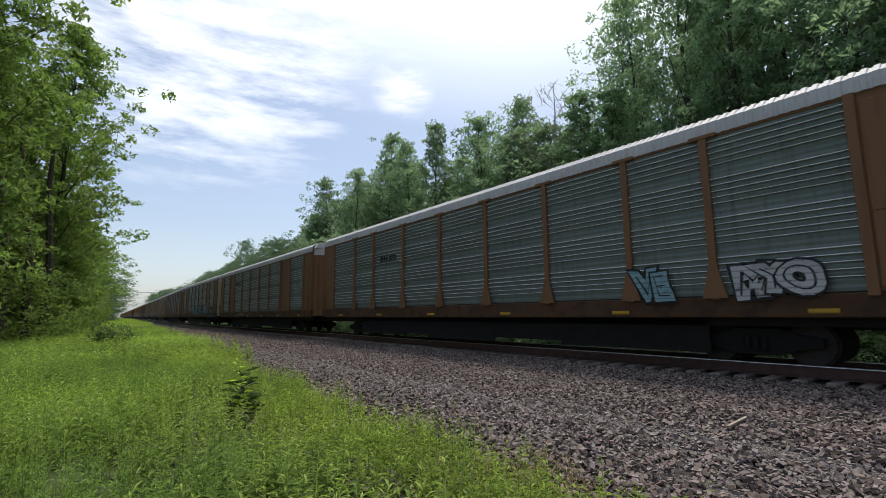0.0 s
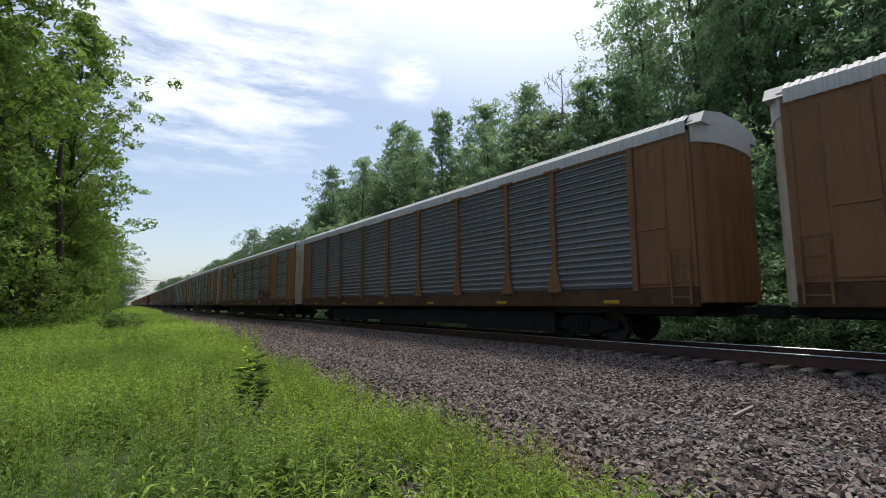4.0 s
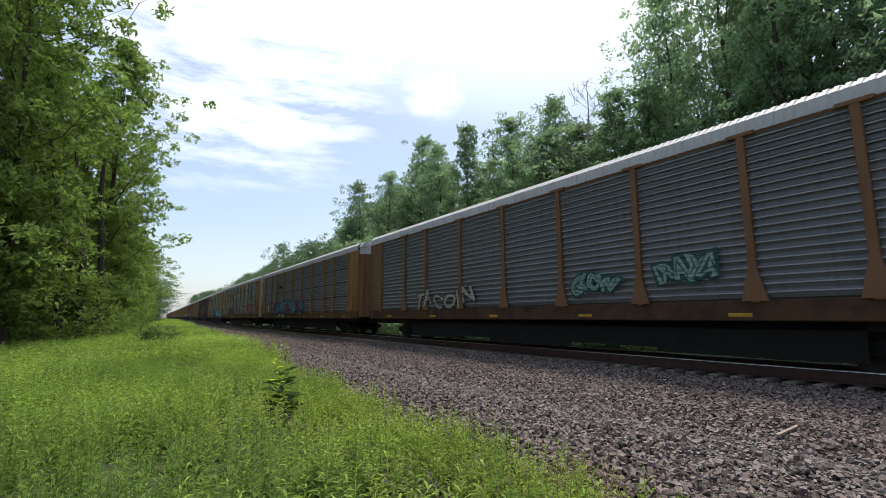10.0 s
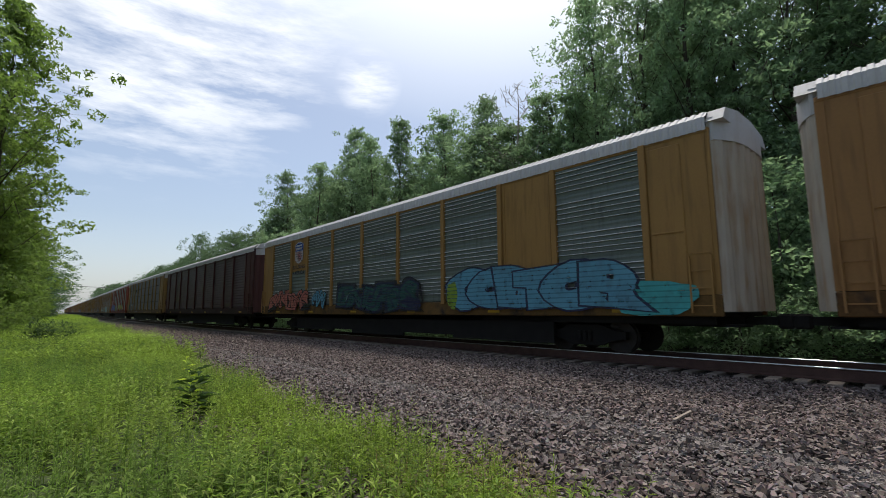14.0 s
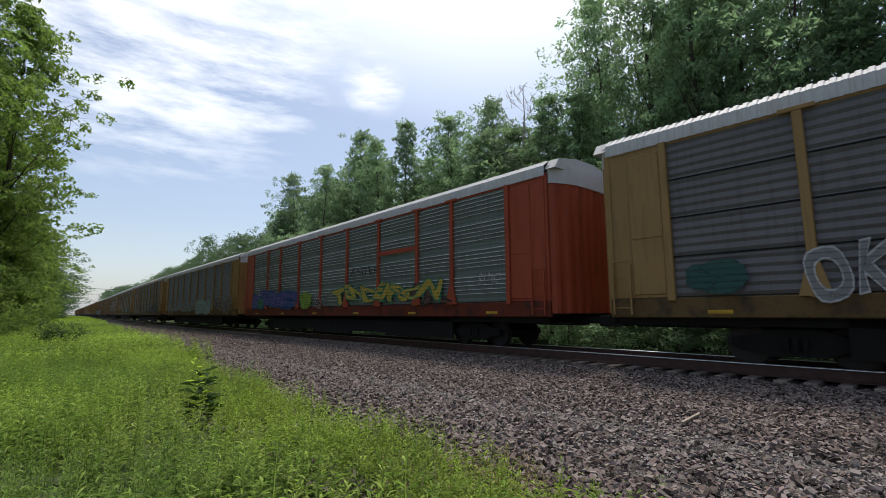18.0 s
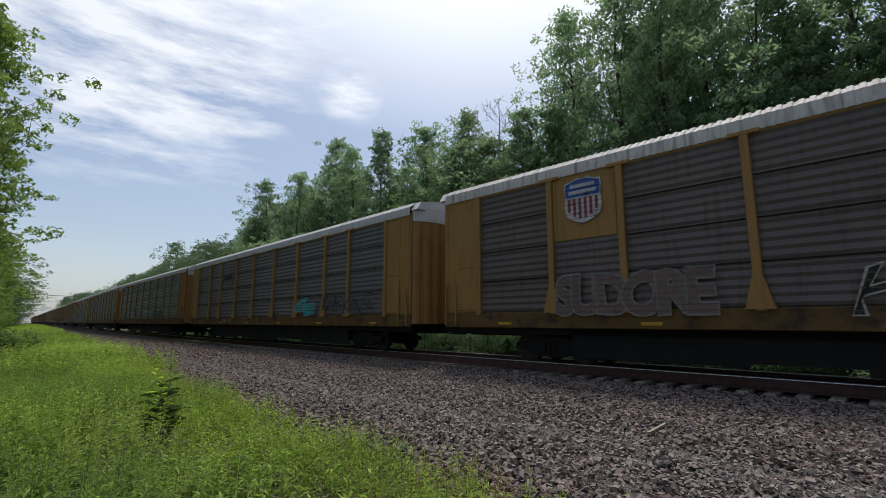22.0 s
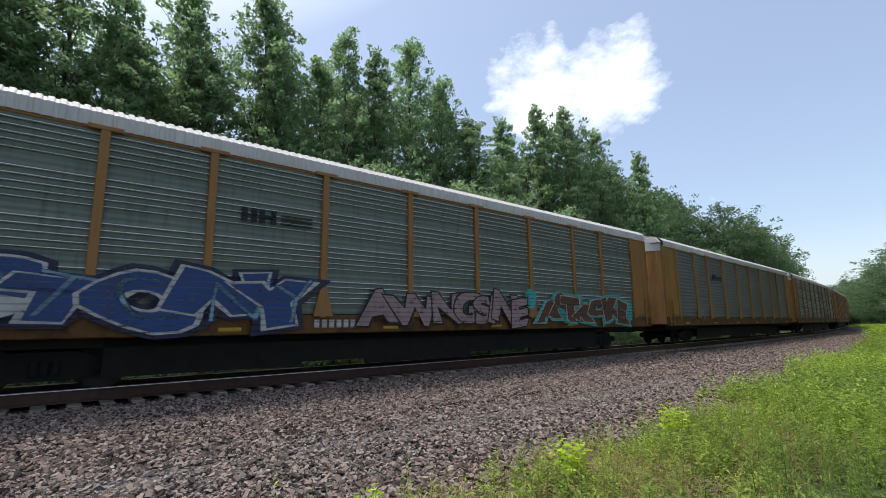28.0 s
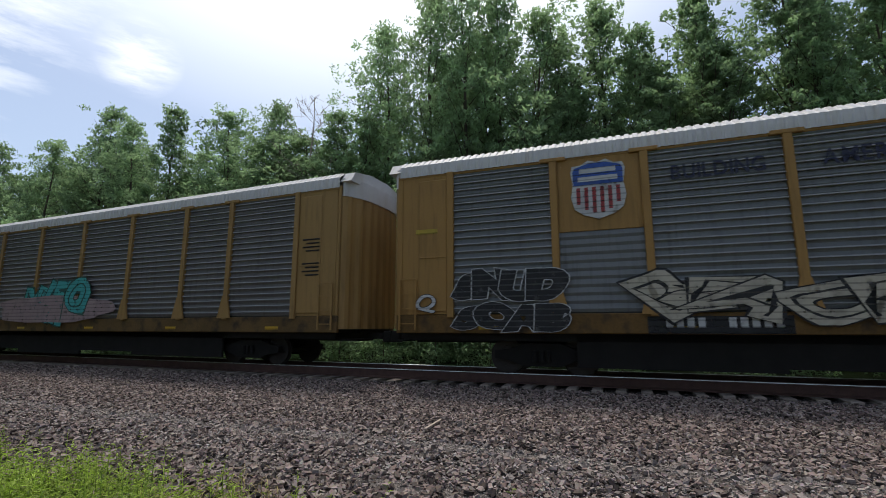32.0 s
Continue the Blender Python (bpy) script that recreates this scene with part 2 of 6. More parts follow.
def add_box(bm, x0, x1, y0, y1, z0, z1):
    m = Matrix.Translation(((x0 + x1) / 2, (y0 + y1) / 2, (z0 + z1) / 2)) @ Matrix.Diagonal((x1 - x0, y1 - y0, z1 - z0, 1))
    return bmesh.ops.create_cube(bm, size=1, matrix=m)["verts"]


def soft_box(bm, x0, x1, y0, y1, z0, z1, r=0.012):
    vs = add_box(bm, x0, x1, y0, y1, z0, z1)
    es = list({e for v in vs for e in v.link_edges})
    bmesh.ops.bevel(bm, geom=es, offset=r, segments=1, affect="EDGES")


def prism(bm, outline, axis, a, b):
    """A flat outline pushed along an axis from a to b: (u, v) are the two other axes in order."""
    def place(u, v, w):
        return {"x": (w, u, v), "y": (u, w, v), "z": (u, v, w)}[axis]
    lo = [bm.verts.new(place(u, v, a)) for u, v in outline]
    hi = [bm.verts.new(place(u, v, b)) for u, v in outline]
    n = len(outline)
    bm.faces.new(lo)
    bm.faces.new(hi[::-1])
    for i in range(n):
        bm.faces.new((lo[i], hi[i], hi[(i + 1) % n], lo[(i + 1) % n]))


def sheet(name, rows, mat_, smooth=False):
    """A surface through rows of points, each row as long as the next."""
    k = len(rows[0])
    vs = [tuple(p) for r in rows for p in r]
    fs = [(i * k + j, i * k + j + 1, (i + 1) * k + j + 1, (i + 1) * k + j) for i in range(len(rows) - 1) for j in range(k - 1)]
    me = bpy.data.meshes.new(name)
    me.from_pydata(vs, [], fs)
    me.materials.append(mat_)
    if smooth:
        for p in me.polygons:
            p.use_smooth = True
    return me

# ---- ground and track ----
ground_m = material("meadow_soil", (0.05, 0.068, 0.024), 0.95, spread=0.5, scale=0.35, fine=9.0, bump=0.05)
gravel_m = gravel_material("ballast_bed", (0.115, 0.096, 0.088), 17.0, 0.6, 0.05)
fine_m = gravel_material("gravel_dust", (0.22, 0.192, 0.178), 30.0, 0.5, 0.03)
stone_m = material("ballast_stone", (0.19, 0.16, 0.148), 0.85, spread=0.35, scale=9.0, fine=60.0, bump=0.01, per_object=0.6)
tie_m = material("tie_timber", (0.25, 0.205, 0.17), 0.9, spread=0.4, scale=4.0, fine=45.0, bump=0.02, per_object=0.5)
rail_m = material("rusty_rail", (0.075, 0.04, 0.033), 0.75, spread=0.4, scale=5.0, fine=50.0)
shine_m = material("polished_railhead", (0.62, 0.62, 0.64), 0.35, metal=0.6, spread=0.1)

g = []
for i in range(61):
    y = -1500 + 50 * i
    g.append([(x, y, -0.06 + (0.0 if abs(x) < 60 else 0.4 * math.sin(x * 0.013 + y * 0.007))) for x in range(-1500, 1501, 50)])
tagged(new("ground", sheet("ground", g, ground_m)), "weedy grassland soil beside the railway", "ground", kind="structure")

PROFILE = [(-9.6, -0.05), (-8.6, 0.02), (-6.5, 0.0), (-4.3, 0.02), (-3.2, 0.05), (-2.35, 0.085), (-1.75, 0.115), (-1.35, 0.14), (0, 0.15), (1.3, 0.16), (1.75, 0.15), (2.6, 0.1), (4.2, -0.03)]
rows_ = []
s = -260.0
while s <= 640:
    rows_.append([beside(s, o + 0.12 * noise.noise((o, s * 0.25, 3.0)), z + 0.02 * noise.noise((o * 2, s * 0.6, 0.0))) for o, z in PROFILE])
    s += 2.0 if -40 < s < 70 else 8.0
bed = tagged(new("ballast_bed", sheet("ballast_bed", rows_, gravel_m)), "bed of crushed grey-brown ballast under the track", "ballast", kind="structure")
for lo_, hi_, name_ in ((-8.4, -7.8, "gravel_track"), (-7.1, -6.2, "gravel_track")):
    rows_ = []
    s = -120.0
    while s <= 260:
        w0, w1 = lo_ + 0.25 * noise.noise((s * 0.35, lo_, 0)), hi_ + 0.25 * noise.noise((s * 0.4, hi_, 5))
        rows_.append([beside(s, w0 + (w1 - w0) * k / 4, 0.026 + 0.012 * noise.noise((s, k, 1.0))) for k in range(5)])
        s += 1.0 if -40 < s < 70 else 6.0
    tagged(new(name_, sheet(name_, rows_, fine_m)), "dusty pale wheel track of fine gravel beside the ballast", "gravel track", kind="structure")


def rail_line(off):
    prof = [(-0.07, TR - 0.25), (-0.07, TR - 0.23), (-0.012, TR - 0.2), (-0.012, TR - 0.045), (-0.036, TR - 0.035), (-0.036, TR - 0.004), (0.036, TR - 0.004), (0.036, TR - 0.035), (0.012, TR - 0.045), (0.012, TR - 0.2), (0.07, TR - 0.23), (0.07, TR - 0.25)]
    top = [(-0.0385, TR - 0.017), (-0.037, TR - 0.006), (-0.028, TR), (0.0, TR + 0.001), (0.028, TR), (0.034, TR - 0.005)]
    a, b = [], []
    s = -250.0
    while s <= 620:
        a.append([beside(s, off + u, z) for u, z in prof])
        b.append([beside(s, off + u, z) for u, z in top])
        s += 4.0
    r = tagged(new("rail", sheet("rail", a, rail_m)), "rust-brown steel rail with a worn bright head", "rail", "rails of the track")
    part("railhead", sheet("railhead", b, shine_m), r, label="polished running surface")


rail_line(-0.7525)
rail_line(0.7525)

bm = bmesh.new()
soft_box(bm, -1.3, 1.3, -0.115, 0.115, -0.17, 0.0, 0.014)
tie_me = mesh_of("tie", bm, tie_m)
rng = random.Random(4)
s = -62.0
ties = tagged(new("track_ties"), "weathered timber ties half buried in ballast under the rails", "railway ties", kind="structure")
while s < 92:
    c = beside(s, rng.uniform(-0.04, 0.04), TR - 0.25)
    turn = -math.degrees(track(s)[2]) + rng.uniform(-0.8, 0.8)
    part("tie", tie_me, ties, pose(*c, rng.uniform(-1, 1), 0, turn))
    s += 0.51 + rng.uniform(-0.02, 0.02)
far_bm = bmesh.new()
for k in list(range(0, 260)):
    s = 92.0 + k * 0.53 if k < 200 else -62.0 - (k - 199) * 0.53
    c = beside(s, 0, TR - 0.33)
    vs = add_box(far_bm, -1.3, 1.3, -0.115, 0.115, -0.09, 0.08)
    bmesh.ops.transform(far_bm, matrix=pose(*c, 0, 0, -math.degrees(track(s)[2])), verts=vs)
tagged(part("far_ties", mesh_of("far_ties", far_bm, tie_m), ties), kind="stuff")


def stone(rng, r):
    """A broken stone: a lopsided box of eight corners, six faces."""
    v = []
    for x in (-1, 1):
        for y in (-1, 1):
            for z in (-1, 1):
                v.append(Vector((x * rng.uniform(0.45, 1.0), y * rng.uniform(0.4, 0.95), z * rng.uniform(0.3, 0.75))) * r)
    q = Euler((rng.uniform(0, 6.3), rng.uniform(0, 6.3), rng.uniform(0, 6.3))).to_matrix()
    return [q @ p for p in v]


BOX_FACES = [(0, 1, 3, 2), (4, 6, 7, 5), (0, 4, 5, 1), (2, 3, 7, 6), (0, 2, 6, 4), (1, 5, 7, 3)]


def stone_patch(seed, size, count, r0, r1, mat_=None):
    """Many broken flakes of stone scattered over a square, most of them lying flat."""
    rs = np.random.RandomState(seed)
    corner = np.array([(x, y, z) for x in (-1, 1) for y in (-1, 1) for z in (-1, 1)], float)
    v = corner[None] * rs.uniform((0.5, 0.35, 0.2), (1.15, 0.75, 0.5), (count, 8, 3)) * rs.uniform(r0, r1, (count, 1, 1))
    tip, roll = rs.normal(0, 0.42, count), rs.normal(0, 0.42, count)
    turn = rs.uniform(0, 6.283, count)
    for a, (i, j) in ((tip, (1, 2)), (roll, (0, 2)), (turn, (0, 1))):
        c, s_ = np.cos(a)[:, None], np.sin(a)[:, None]
        p, q = v[:, :, i].copy(), v[:, :, j].copy()
        v[:, :, i], v[:, :, j] = p * c - q * s_, p * s_ + q * c
    v += np.stack([rs.uniform(-size / 2, size / 2, count), rs.uniform(-size / 2, size / 2, count), rs.uniform(-0.014, 0.032, count)], 1)[:, None]
    faces = (np.array(BOX_FACES)[None] + 8 * np.arange(count)[:, None, None]).reshape(-1, 4)
    me = bpy.data.meshes.new("ballast_stones")
    me.from_pydata(v.reshape(-1, 3).tolist(), [], faces.tolist())
    me.materials.append(mat_ or stone_island_m)
    return me


def island_material(name, colour, spread, rough=0.9):
    m = bpy.data.materials.new(name)
    m.use_nodes = True
    n, l = m.node_tree.nodes, m.node_tree.links
    b = n["Principled BSDF"]
    b.inputs["Roughness"].default_value = rough
    b.inputs["Specular IOR Level"].default_value = 0.25
    geo = n.new("ShaderNodeNewGeometry")
    ramp = n.new("ShaderNodeValToRGB")
    ramp.color_ramp.elements[0].color = tuple(c * (1 - spread) for c in colour) + (1,)
    ramp.color_ramp.elements[1].color = tuple(min(c * (1 + spread), 0.9) for c in colour) + (1,)
    e = ramp.color_ramp.elements.new(0.5)
    e.color = (colour[0] * 1.04, colour[1] * 0.94, colour[2] * 0.9, 1)
    l.new(geo.outputs["Random Per Island"], ramp.inputs[0])
    tc, t = n.new("ShaderNodeTexCoord"), n.new("ShaderNodeTexNoise")
    t.inputs["Scale"].default_value = 35
    l.new(tc.outputs["Object"], t.inputs["Vector"])
    mx = n.new("ShaderNodeMix")
    mx.data_type, mx.blend_type = "RGBA", "MULTIPLY"
    mx.inputs[0].default_value = 0.5
    l.new(ramp.outputs[0], mx.inputs[6])
    l.new(t.outputs["Color"], mx.inputs[7])
    l.new(mx.outputs[2], b.inputs["Base Color"])
    return m


stone_island_m = island_material("ballast_stones", (0.185, 0.152, 0.139), 0.85)
dusty_m = island_material("dusty_gravel", (0.27, 0.24, 0.226), 0.5)
patches = [stone_patch(20 + k, 2.2, 2000, 0.02, 0.048) for k in range(4)]
def shoulder_patch(seed):
    """A narrow strip of stones beside the tie ends."""
    me = stone_patch(seed, 2.2, 900, 0.018, 0.042)
    for v in me.vertices:
        v.co.x *= 0.36
    return me


sparse = [stone_patch(90 + k, 2.2, 1000, 0.02, 0.05) for k in range(3)]
shoulder = [shoulder_patch(80 + k) for k in range(2)]
fines = [stone_patch(60 + k, 2.2, 1500, 0.012, 0.03, dusty_m) for k in range(2)]
coarse = [stone_patch(40 + k, 4.4, 2600, 0.03, 0.062) for k in range(3)]
rng = random.Random(9)


def bed_height(off):
    for (a, za), (b, zb) in zip(PROFILE, PROFILE[1:]):
        if a <= off <= b:
            return za + (zb - za) * (off - a) / (b - a)
    return 0.0


def lay(me_list, s, off, d=1.1):
    z0, z1 = bed_height(off - d * 0.6), bed_height(off + d * 0.6)
    c = beside(s, off, (z0 + z1) / 2 + 0.012)
    tilt = -math.degrees(math.atan2(z1 - z0, 1.2 * d))
    ob = new("ballast_stones", rng.choice(me_list))
    ob.matrix_basis = pose(*c, 0, 0, -math.degrees(track(s)[2])) @ pose(0, 0, 0, 0, tilt, 0) @ pose(0, 0, 0, 0, 0, rng.choice((0, 180) if me_list is shoulder else (0, 90, 180, 270)))
    ob.parent = bed
    ob["kind"] = "stuff"


for i in range(-8, 12):
    for off in (-9.45, -5.15, -3.9, -2.9):
        lay(patches, i * 2.0 + rng.uniform(-0.2, 0.2), off + rng.uniform(-0.15, 0.15))
    lay(sparse, i * 2.0, -7.75 + rng.uniform(-0.1, 0.1))
    lay(fines, i * 2.0, -6.75 + rng.uniform(-0.1, 0.1))
for i in range(-16, 18):
    s = i * 4.0
    if -15 < s < 23:
        continue
    for off in (-7.4, -4.2):
        lay(coarse, s, off, 2.2)

for i in range(-11, 15):
    lay(shoulder, i * 2.0, -1.75, 0.3)

# single stones that lie apart on the near ballast
lone = []
for k in range(6):
    me = bpy.data.meshes.new("stone")
    me.from_pydata([tuple(p) for p in stone(random.Random(70 + k), 0.05)], [], BOX_FACES)
    me.materials.append(stone_m)
    lone.append(me)
rng = random.Random(12)
for k in range(290):
    off, s = rng.choice((rng.uniform(-9.2, -2.6), rng.gauss(-6.6, 0.35))), rng.uniform(-7, 10)
    c = beside(s, off, bed_height(off) + 0.035)
    part("stone", lone[k % 6], bed, pose(*c, rng.uniform(0, 360), 0, rng.uniform(0, 360)) @ Matrix.Scale(rng.uniform(0.6, 1.15), 4))
bm = bmesh.new()
add_box(bm, -0.5, 0.5, -0.022, 0.022, 0.0, 0.03)
tagged(new("stick", mesh_of("stick", bm, tie_m)), "dark splintered stick lying on the ballast", "stick").matrix_basis = pose(*beside(3.0, -5.35, 0.06), 0, 2, 8)

# ---- railway cars ----
HW, BODY = 1.6, 25.7
Z_SILL, Z_PANEL, Z_TOP, Z_EAVE, Z_ROOF = 0.98, 1.46, 5.05, 5.26, 5.74
BAYS = [1.5, 2.6, 2.0, 2.7, 2.7, 2.7, 2.7, 2.7, 2.0, 2.6, 1.5]
EDGE = [-BODY / 2]
for w_ in BAYS:
    EDGE.append(EDGE[-1] + w_ * BODY / sum(BAYS))

PAINTS = {
    "ochre": (0.255, 0.128, 0.042), "rust": (0.17, 0.082, 0.036), "yellow": (0.27, 0.148, 0.042), "red": (0.277, 0.0495, 0.0198),
    "maroon": (0.066, 0.0231, 0.0211), "tan": (0.264, 0.158, 0.0561),
}
SCREENS = {"green": (0.135, 0.16, 0.141), "grey": (0.13, 0.134, 0.136), "dark": (0.124, 0.115, 0.115), "brown": (0.111, 0.0907, 0.0825), "maroon": (0.0701, 0.0413, 0.0413), "pale": (0.155, 0.154, 0.157)}
paint = {k: material("paint_" + k, c, 0.6, spread=0.16, scale=0.7, fine=22, streak=True, grime=tuple(v * 0.72 for v in c)) for k, c in PAINTS.items()}
screen = {k: material("screen_" + k, c, 0.55, metal=0.25, spread=0.2, scale=0.5, fine=30, streak=True, grime=tuple(v * 0.72 for v in c)) for k, c in SCREENS.items()}
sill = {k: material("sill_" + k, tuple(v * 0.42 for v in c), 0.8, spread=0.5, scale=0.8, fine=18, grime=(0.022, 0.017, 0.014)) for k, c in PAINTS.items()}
# louvre lips: sky glint put into the colour, paler than the screens
glint_lip_m = material("zinc_sky_glint", (0.46, 0.48, 0.475), 0.5, metal=0.0, spread=0.15, scale=2.0)
dim_glint_lip_m = material("zinc_dim_glint", (0.19, 0.192, 0.195), 0.55, spread=0.2, scale=2.0)
roof_m = {"white": material("white_roof", (0.47, 0.46, 0.465), 0.6, spread=0.12, scale=0.4, fine=10, streak=True, grime=(0.42, 0.39, 0.37)),
          "pink": material("rusty_roof", (0.42, 0.25, 0.22), 0.75, spread=0.2, scale=0.4, fine=10, grime=(0.32, 0.2, 0.18)),
          "stained": material("stained_roof", (0.52, 0.49, 0.47), 0.7, spread=0.2, scale=0.5, fine=10, streak=True, grime=(0.2, 0.15, 0.14))}
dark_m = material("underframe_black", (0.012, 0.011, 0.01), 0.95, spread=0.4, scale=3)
inner_m = material("car_interior", (0.05, 0.05, 0.05), 0.9)
door_m = {"white": material("door_white", (0.4, 0.35, 0.29), 0.6, spread=0.15, scale=1.5, streak=True, grime=(0.3, 0.2, 0.12)), **paint}
wheel_m = material("wheel_steel", (0.035, 0.03, 0.028), 0.6, metal=0.5, spread=0.3)
CACHE = {}


def cached(key, make):
    if key not in CACHE:
        CACHE[key] = make()
    return CACHE[key]


def screen_mesh(width, z0, z1, mat_, lit):
    """A pressed steel screen with lying corrugations; lit: deeply pressed, else shallow."""
    def make():
        n = max(int((z1 - z0) / (0.09 if lit else 0.064)), 4)
        prof = []
        for i in range(n + 1):
            z = z0 + (z1 - z0) * i / n
            prof.append(((-0.016 if i % 2 else 0.01) if lit else (-0.007 if i % 2 else 0.004), z - (0.02 if lit and i % 2 else 0.0)))
        rows = []
        for y in (-width / 2, width / 2):
            rows.append([(-HW - 0.0 + d, y, z) for d, z in prof])
        return sheet("panel", rows, mat_)
    return cached(("screen", round(width, 2), z0, z1, mat_.name, lit), make)


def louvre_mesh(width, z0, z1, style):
    """Bright upward-facing lips of the louvres, in groups; their pale colour carries the sky's glint."""
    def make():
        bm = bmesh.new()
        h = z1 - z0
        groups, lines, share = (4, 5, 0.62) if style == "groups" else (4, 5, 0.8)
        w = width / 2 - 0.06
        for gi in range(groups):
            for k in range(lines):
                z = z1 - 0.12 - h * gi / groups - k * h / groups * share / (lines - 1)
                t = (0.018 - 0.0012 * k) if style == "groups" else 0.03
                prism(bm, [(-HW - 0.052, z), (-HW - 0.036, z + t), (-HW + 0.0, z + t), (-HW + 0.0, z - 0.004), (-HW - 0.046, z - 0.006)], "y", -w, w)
        return mesh_of("louvres", bm, glint_lip_m if style == "groups" else dim_glint_lip_m)
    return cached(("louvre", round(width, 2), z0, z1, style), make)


def seam_mesh(width):
    def make():
        bm = bmesh.new()
        for k in (1, 2, 3):
            z = Z_PANEL + (Z_TOP - Z_PANEL) * k / 4
            add_box(bm, -HW - 0.034, -HW + 0.01, -width / 2, width / 2, z - 0.014, z + 0.014)
        return mesh_of("panel_seams", bm, dark_m)
    return cached(("seam", round(width, 2)), make)


def solid_mesh(width, z0, z1, mat_):
    def make():
        bm = bmesh.new()
        soft_box(bm, -HW - 0.02, -HW + 0.03, -width / 2, width / 2, z0, z1, 0.008)
        for k in (-0.42, 0.42):
            add_box(bm, -HW - 0.04, -HW - 0.018, k * width - 0.03, k * width + 0.03, z0 + 0.05, z1 - 0.05)
        return mesh_of("solid_panel", bm, mat_)
    return cached(("solid", round(width, 2), z0, z1, mat_.name), make)


def post_mesh(mat_, foot):
    def make():
        bm = bmesh.new()
        soft_box(bm, -HW - 0.1, -HW + 0.02, -0.085, 0.085, Z_PANEL - 0.1, Z_TOP + 0.04, 0.012)
        if foot:
            prism(bm, [(-0.26, Z_PANEL - 0.06), (0.26, Z_PANEL - 0.06), (0.2, Z_PANEL + 0.18), (0.09, Z_PANEL + 0.62), (-0.09, Z_PANEL + 0.62), (-0.2, Z_PANEL + 0.18)], "x", -HW - 0.115, -HW - 0.06)
            soft_box(bm, -HW - 0.11, -HW + 0.02, -0.3, 0.3, Z_TOP - 0.03, Z_TOP + 0.06, 0.01)
        return mesh_of("post", bm, mat_)
    return cached(("post", mat_.name, foot), make)


def roof_mesh(mat_):
    def make():
        side = [(HW + 0.045, Z_TOP + 0.03), (HW + 0.045, Z_TOP + 0.2), (HW + 0.035, Z_EAVE + 0.12), (1.42, Z_EAVE + 0.28), (0.95, Z_EAVE + 0.4), (0.45, Z_EAVE + 0.465)]
        arc = [(-x, z) for x, z in side] + [(0, Z_ROOF)] + side[::-1]
        rows = []
        n = 140
        for i in range(n):
            y0 = -BODY / 2 + 0.05 + (BODY - 0.1) * i / n
            for f, up in ((0.0, 0.0), (0.30, 0.0), (0.42, 0.024), (0.88, 0.024)):
                rows.append([(x * (1 + up * 0.5), y0 + f * (BODY - 0.1) / n, z + up if 2 < j < 10 else z) for j, (x, z) in enumerate(arc)])
        return sheet("roof", rows, mat_)
    return cached(("roof", mat_.name), make)


def frame_mesh(mat_, z0, z1, out):
    def make():
        bm = bmesh.new()
        for sx in (-1, 1):
            x0, x1 = sorted((sx * (HW + out), sx * (HW - 0.1)))
            soft_box(bm, x0, x1, -BODY / 2, BODY / 2, z0, z1, 0.02)
        return mesh_of("frame", bm, mat_)
    return cached(("frame", mat_.name, z0), make)


def bow(end, grow, ridge):
    """Outline seen from above of the bulging folded doors at a car's end."""
    y = end * BODY / 2
    pts = []
    for k in range(33):
        x = -1.55 + 3.1 * k / 32
        out = 0.36 * (1 - abs(x / 1.56) ** 3.2) + grow + (ridge if k % 4 in (1, 2) else 0.0)
        pts.append((x, y + end * out))
    return pts + [(1.55, y - end * 0.06), (-1.55, y - end * 0.06)]


def door_mesh(mat_, end):
    """Folding end doors: upright leaves with ridges, bowed outward."""
    def make():
        bm = bmesh.new()
        prism(bm, bow(end, 0.0, 0.045), "z", Z_SILL + 0.1, Z_EAVE + 0.02)
        return mesh_of("end_door", bm, mat_)
    return cached(("door", mat_.name, end), make)


def end_cap_mesh(mat_, end):
    """The roof's end piece: a skirt over the doors and the gable above it."""
    def make():
        bm = bmesh.new()
        prism(bm, bow(end, 0.06, 0.0), "z", Z_EAVE - 0.42, Z_EAVE + 0.1)
        y = end * BODY / 2
        prism(bm, [(-HW, Z_EAVE), (HW, Z_EAVE), (1.38, Z_EAVE + 0.3), (0.5, Z_ROOF - 0.02), (-0.5, Z_ROOF - 0.02), (-1.38, Z_EAVE + 0.3)], "y", *sorted((y - end * 0.06, y + end * 0.3)))
        return mesh_of("end_cap", bm, mat_)
    return cached(("cap", mat_.name, end), make)


def lock_mesh(end):
    """Dark lock bars across the end doors."""
    def make():
        bm = bmesh.new()
        y = end * (BODY / 2 + 0.37)
        ya, yb = sorted((y - end * 0.12, y + end * 0.08))
        soft_box(bm, -0.75, 0.55, ya, yb, -0.03, 0.05, 0.01)
        return mesh_of("lock_bar", bm, dark_m)
    return cached(("lock", end), make)


def ladder_mesh(mat_, end):
    def make():
        bm = bmesh.new()
        y = end * (BODY / 2 - 0.35)
        for s_ in (-0.22, 0.22):
            add_box(bm, -HW - 0.13, -HW - 0.09, y + s_ - 0.02, y + s_ + 0.02, 1.05, 2.3)
        for k in range(4):
            add_box(bm, -HW - 0.125, -HW - 0.1, y - 0.22, y + 0.22, 1.2 + k * 0.38, 1.225 + k * 0.38)
        return mesh_of("ladder", bm, mat_)
    return cached(("ladder", mat_.name, end), make)


